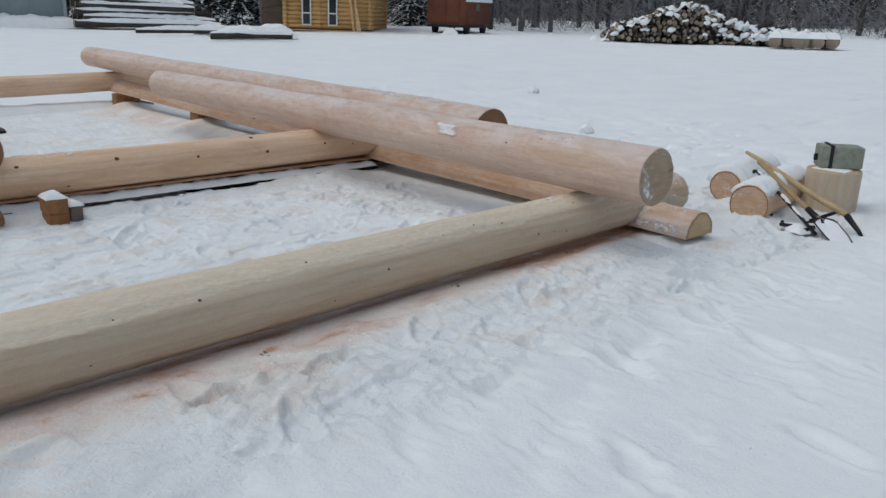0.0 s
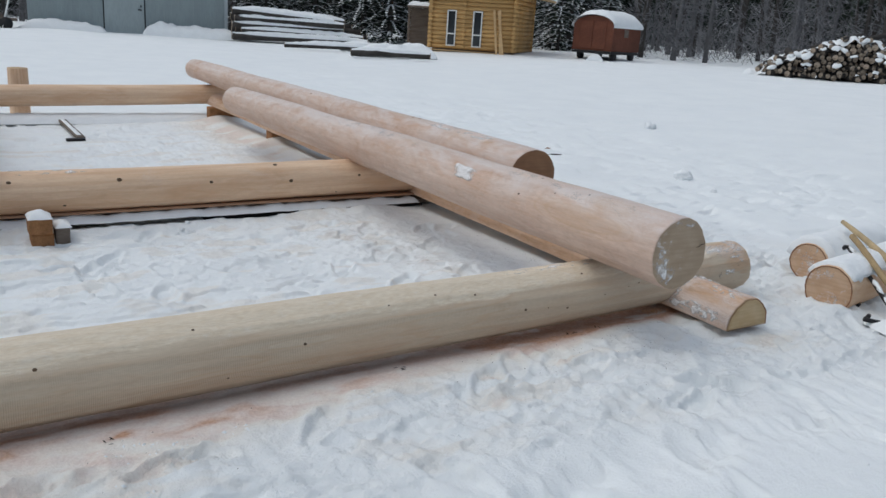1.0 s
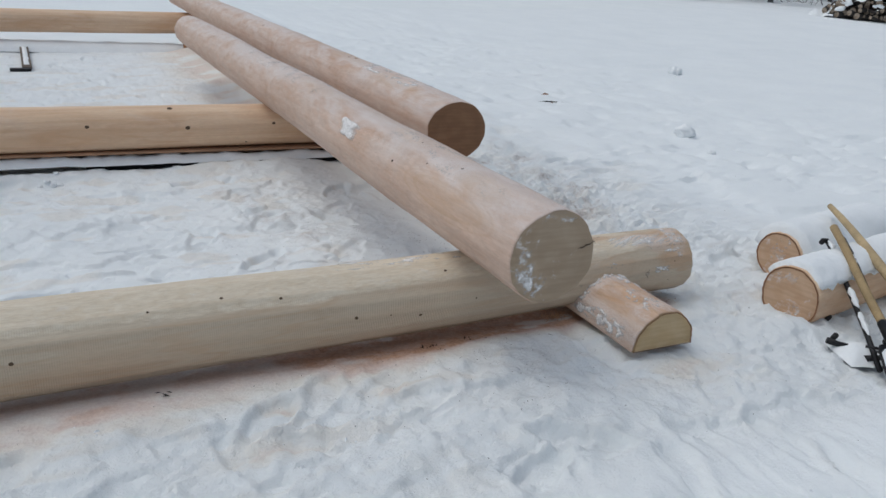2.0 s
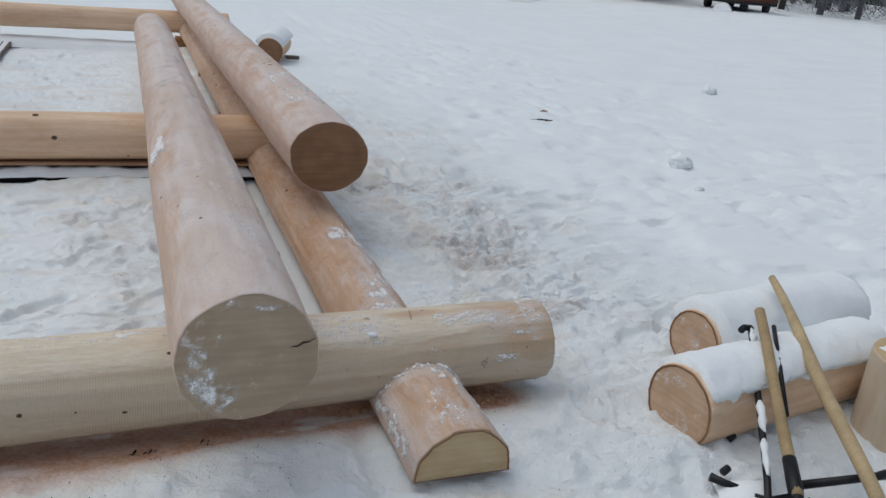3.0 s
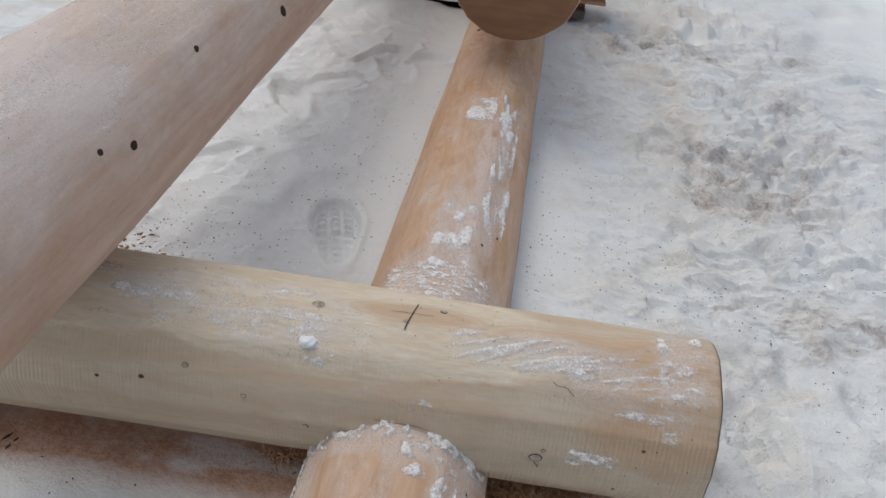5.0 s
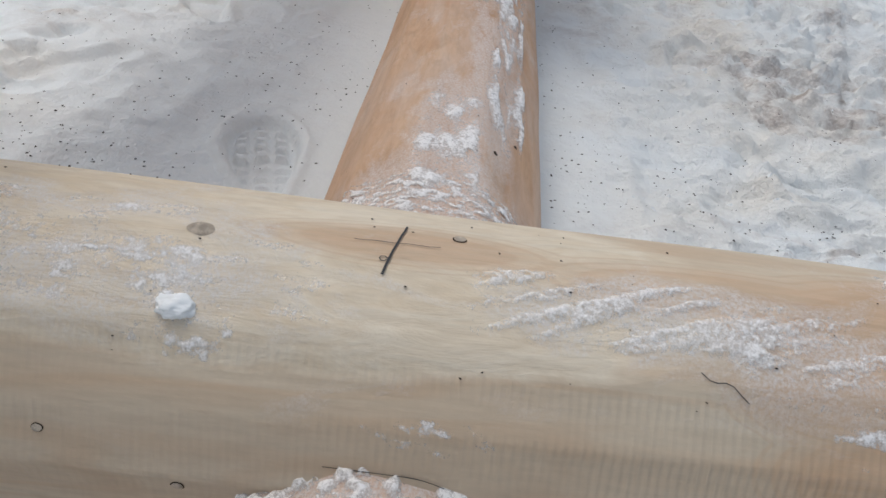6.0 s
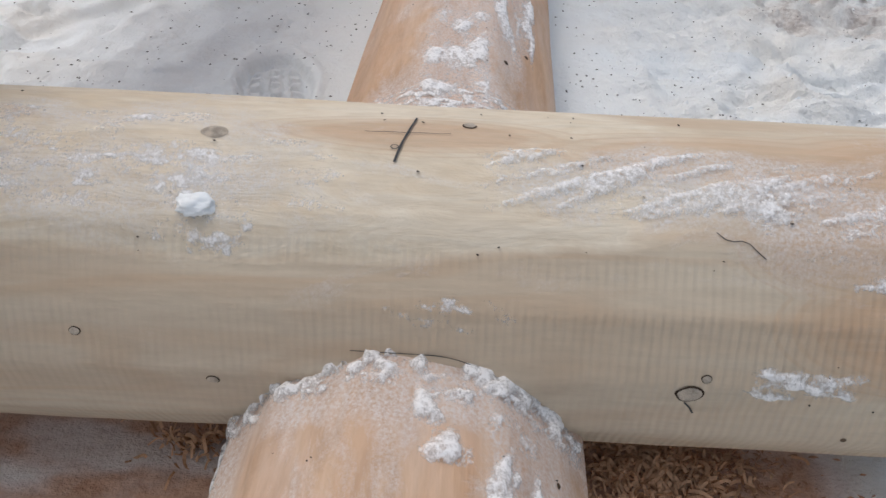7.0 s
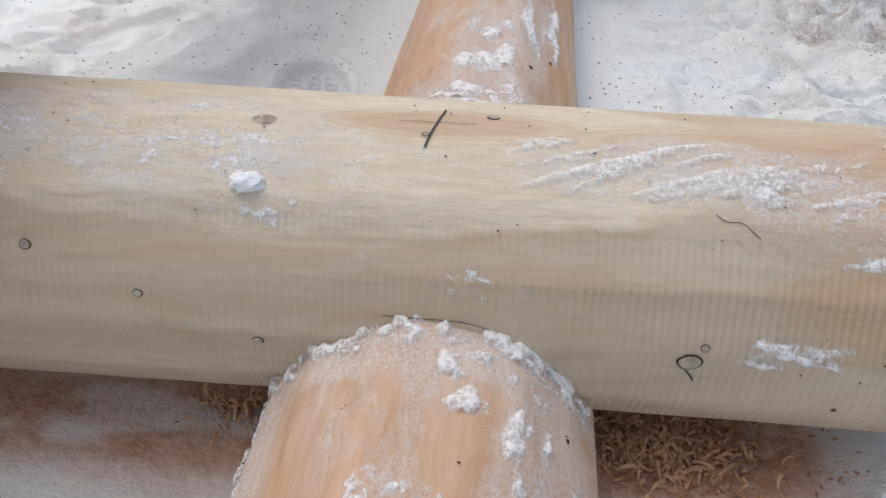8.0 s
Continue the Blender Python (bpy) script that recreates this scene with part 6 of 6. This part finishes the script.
for k in range(9):
    p = far(63.6 + 0.42 * k + rng.uniform(-0.1, 0.1), 30.4 + rng.uniform(-0.2, 0.3))
    bm = tube([(0, 0, 0.0), (0, 0.5, 0.02)], rng.uniform(0.18, 0.27), 12)
    me = from_bm("log_round", bm, GREY_LOG, True)
    me.materials.append(CUT)
    for cap in me.polygons[-2:]:
        cap.material_index, cap.use_smooth = 1, False
    o = tagged(new("log_round", me), "snow-capped log round at the foot of the heap", "log round", "scattered rounds")
    o.matrix_basis = pose(p.x, p.y, p.z + 0.2, 0, 0, rng.uniform(-20, 20) - 64)
    snow_slab("cap of snow on a log round", o.matrix_basis @ pose(0, 0.25, 0.14), 0.52, 0.66, 0.24, k)


# ---- the forest ----
def spruce(seed, height, lean=0.0):
    """A spruce: tapered trunk, drooping boughs built of many small needle sprays, rime on their upper sides."""
    r = random.Random(seed)
    root = new("spruce_tree")
    part("trunk", from_bm("trunk", tube([(0, 0, -0.2), (0.03, 0, height * 0.5), (0, 0, height)], [0.14 * height / 9, 0.08 * height / 9, 0.01], 9), TRUNK, True), root)
    verts, faces, snow_v, snow_f = [], [], [], []

    def spray(vs, fs, p, d, length, width, droop):
        base = len(vs)
        s = d.cross(Vector((0, 0, 1))).normalized()
        e = p + d * length - Vector((0, 0, droop))
        mid = p.lerp(e, 0.45)
        vs += [p, mid + s * width, e, mid - s * width, mid + Vector((0, 0, width * 0.35))]
        fs += [(base, base + 1, base + 4), (base + 1, base + 2, base + 4), (base + 2, base + 3, base + 4), (base + 3, base, base + 4)]

    z = 0.25
    while z < height * 0.97:
        reach = (1 - z / height) ** 0.8 * height * 0.22 + 0.12
        for _ in range(r.randint(5, 7)):
            a = r.uniform(0, 6.283)
            d = Vector((math.cos(a), math.sin(a), 0))
            long = reach * r.uniform(0.65, 1.15)
            steps = max(3, int(long / 0.16))
            for k in range(steps):
                u = (k + 0.5) / steps
                p = Vector((0, 0, z)) + d * long * u - Vector((0, 0, long * 0.38 * u * u))
                for sgn in (-1, 1, 0):
                    dd = (d + d.cross(Vector((0, 0, 1))) * sgn * r.uniform(0.5, 1.0)).normalized()
                    l = r.uniform(0.16, 0.34) * (1.15 - 0.5 * u)
                    spray(verts, faces, p, dd, l, l * 0.17, l * r.uniform(0.2, 0.6))
                if r.random() < 0.75:
                    spray(snow_v, snow_f, p + Vector((0, 0, 0.03)), d, r.uniform(0.15, 0.3), 0.06, 0.07)
        z += r.uniform(0.2, 0.32)
    part("crown", raw_mesh("crown", verts, faces, NEEDLES, False), root, None, "dark green needle boughs")
    part("rime", raw_mesh("rime", snow_v, snow_f, SNOW, False), root, None, "snow on the boughs")
    for o in root.children[1:]:
        tagged(o, kind="stuff")
    return tagged(root, "dark spruce with snow on drooping boughs", "tree", "forest edge")


def bare_tree(seed, height):
    """A bare rimed tree: thin trunk, limbs and many fine twigs."""
    r = random.Random(seed)
    root = new("bare_tree")
    bend = Vector((r.uniform(-0.3, 0.3), r.uniform(-0.3, 0.3), 0))
    trunk = [Vector((0, 0, -0.2)), Vector((0, 0, height * 0.3)) + bend * 0.4, Vector((0, 0, height * 0.65)) + bend, Vector((0, 0, height)) + bend * 1.3]
    base = r.uniform(0.06, 0.14)
    part("trunk", from_bm("trunk", tube(trunk, [base, base * 0.8, base * 0.5, 0.01], 8), TRUNK if r.random() < 0.6 else TRUNK_PALE, True), root)
    verts, faces = [], []

    def stick(p, q, w):
        b = len(verts)
        d = (q - p).normalized()
        s = d.orthogonal().normalized() * w
        t = d.cross(s).normalized() * w
        for k in range(3):
            a = 2.094 * k
            verts.append(p + s * math.cos(a) + t * math.sin(a))
        verts.append(q)
        faces.extend([(b, b + 1, b + 3), (b + 1, b + 2, b + 3), (b + 2, b, b + 3)])

    for k in range(int(height * 6)):
        z = r.uniform(0.04, 0.95) * height
        a = r.uniform(0, 6.283)
        p = Vector((0, 0, z)) + bend * (z / height)
        long = r.uniform(0.35, 1.3) * (1.15 - z / height)
        q = p + Vector((math.cos(a) * long, math.sin(a) * long, long * r.uniform(-0.15, 0.7)))
        stick(p, q, 0.02)
        for _ in range(9):
            u = r.uniform(0.2, 1.0)
            s = p.lerp(q, u)
            stick(s, s + Vector((r.uniform(-1, 1), r.uniform(-1, 1), r.uniform(-0.5, 0.8))) * r.uniform(0.12, 0.36), 0.011)
    part("twig_crown", raw_mesh("twig_crown", verts, faces, RIMED, False), root, None, "rimed grey twigs")
    tagged(root.children[-1], kind="stuff")
    return tagged(root, "thin bare tree with rimed twigs at the forest edge", "tree", "forest edge")


rng = random.Random(77)
spruces = [spruce(k, h) for k, h in ((1, 9.0), (2, 7.0), (3, 11.0))]
bares = [bare_tree(k, h) for k, h in ((11, 9.0), (12, 7.0), (13, 10.5), (14, 8.0), (15, 6.0))]
used = set()


def plant(kinds, az, d, scale):
    ob = rng.choice(kinds)
    p = far(az, d)
    turn = rng.uniform(0, 360)
    if ob.name not in used:
        used.add(ob.name)
        ob.matrix_basis = pose(p.x, p.y, p.z, 0, 0, turn) @ Matrix.Scale(scale, 4)
    else:
        new_ob = copy_thing(ob, pose(p.x, p.y, p.z, 0, 0, turn))
        new_ob.scale = (scale,) * 3


for az, d, s in ((39.6, 40.5, 0.8), (40.3, 43, 1.0), (41.3, 45, 1.1), (38.9, 44, 1.0), (28.2, 42, 1.0), (29.6, 44, 1.1), (26.4, 43, 1.1), (31.5, 46, 1.2), (24.8, 45, 1.1), (23.2, 44, 1.0), (21.5, 46, 1.2), (20, 44.5, 1.0), (19, 47, 1.2)):
    plant(spruces, az, d, s)
for k in range(34):
    plant(spruces, rng.uniform(0, 80), rng.uniform(50, 66), rng.uniform(0.9, 1.5))
for k in range(120):
    plant(bares, rng.uniform(44, 80), rng.uniform(39.5, 56), rng.uniform(0.7, 1.25))
for k in range(40):
    plant(bares, rng.uniform(2, 44), rng.uniform(46, 58), rng.uniform(0.8, 1.3))

# tangled rimed undergrowth along the edge
verts, faces = [], []
rng2 = random.Random(98)
for k in range(2600):
    az = rng2.uniform(44, 82) if k < 1900 else rng2.uniform(0, 44)
    d = rng2.uniform(38.5, 50) if k < 1900 else rng2.uniform(42, 52)
    p = far(az, d)
    h = rng2.uniform(0.6, 4.2)
    for _ in range(7):
        a, z0 = rng2.uniform(0, 6.283), rng2.uniform(0, 0.8) * h
        l = rng2.uniform(0.3, 1.1)
        s = p + Vector((rng2.uniform(-0.15, 0.15), rng2.uniform(-0.15, 0.15), z0))
        e = s + Vector((math.cos(a) * l * 0.6, math.sin(a) * l * 0.6, l * rng2.uniform(-0.25, 0.9)))
        w = rng2.uniform(0.008, 0.018)
        b = len(verts)
        verts += [s + Vector((w, 0, 0)), s + Vector((-w, w, 0)), s + Vector((0, -w, w)), e]
        faces += [(b, b + 1, b + 3), (b + 1, b + 2, b + 3), (b + 2, b, b + 3)]
tagged(new("undergrowth", raw_mesh("undergrowth", verts, faces, RIMED, False)), "tangle of rimed bare twigs at the forest edge", "undergrowth", kind="stuff")

# dark depth of the woods, far behind the first trees
verts, faces = [], []
rng2 = random.Random(99)
for k in range(1500):
    az, d = rng2.uniform(-8, 95), rng2.uniform(60, 84)
    p = far(az, d)
    w, h = rng2.uniform(0.08, 0.22), rng2.uniform(8, 16)
    b = len(verts)
    for a in (0, 2.1, 4.2):
        verts.append((p.x + w * math.cos(a), p.y + w * math.sin(a), p.z - 0.3))
    tip = (p.x + rng2.uniform(-0.5, 0.5), p.y, p.z + h)
    verts.append(tip)
    faces += [(b, b + 1, b + 3), (b + 1, b + 2, b + 3), (b + 2, b, b + 3)]
    for _ in range(16):
        z = rng2.uniform(0.1, 0.9) * h
        a, l = rng2.uniform(0, 6.283), rng2.uniform(0.8, 1.8) * (1.1 - z / h)
        b = len(verts)
        verts += [(p.x, p.y, p.z + z), (p.x + math.cos(a) * l, p.y + math.sin(a) * l, p.z + z - 0.3 * l), (p.x + math.cos(a + 0.5) * l, p.y + math.sin(a + 0.5) * l, p.z + z - 0.5 * l), (p.x + math.cos(a + 0.25) * l * 0.5, p.y + math.sin(a + 0.25) * l * 0.5, p.z + z + 0.1)]
        faces += [(b, b + 1, b + 3), (b + 1, b + 2, b + 3), (b + 2, b, b + 3)]
tagged(new("far_woods", raw_mesh("far_woods", verts, faces, NEEDLES, False)), "dense dark winter forest behind the yard", "forest", kind="stuff")
bm = bmesh.new()
ring = [far(a, 90) for a in range(-14, 104, 4)]
lo = [bm.verts.new((p.x, p.y, p.z - 2)) for p in ring]
hi = [bm.verts.new((p.x, p.y, p.z + 11 + 2 * math.sin(k * 2.3))) for k, p in enumerate(ring)]
for k in range(len(ring) - 1):
    bm.faces.new((lo[k], lo[k + 1], hi[k + 1], hi[k]))
tagged(new("backdrop", from_bm("backdrop", bm, NEEDLES)), "dark wall of distant forest", "backdrop", kind="structure")
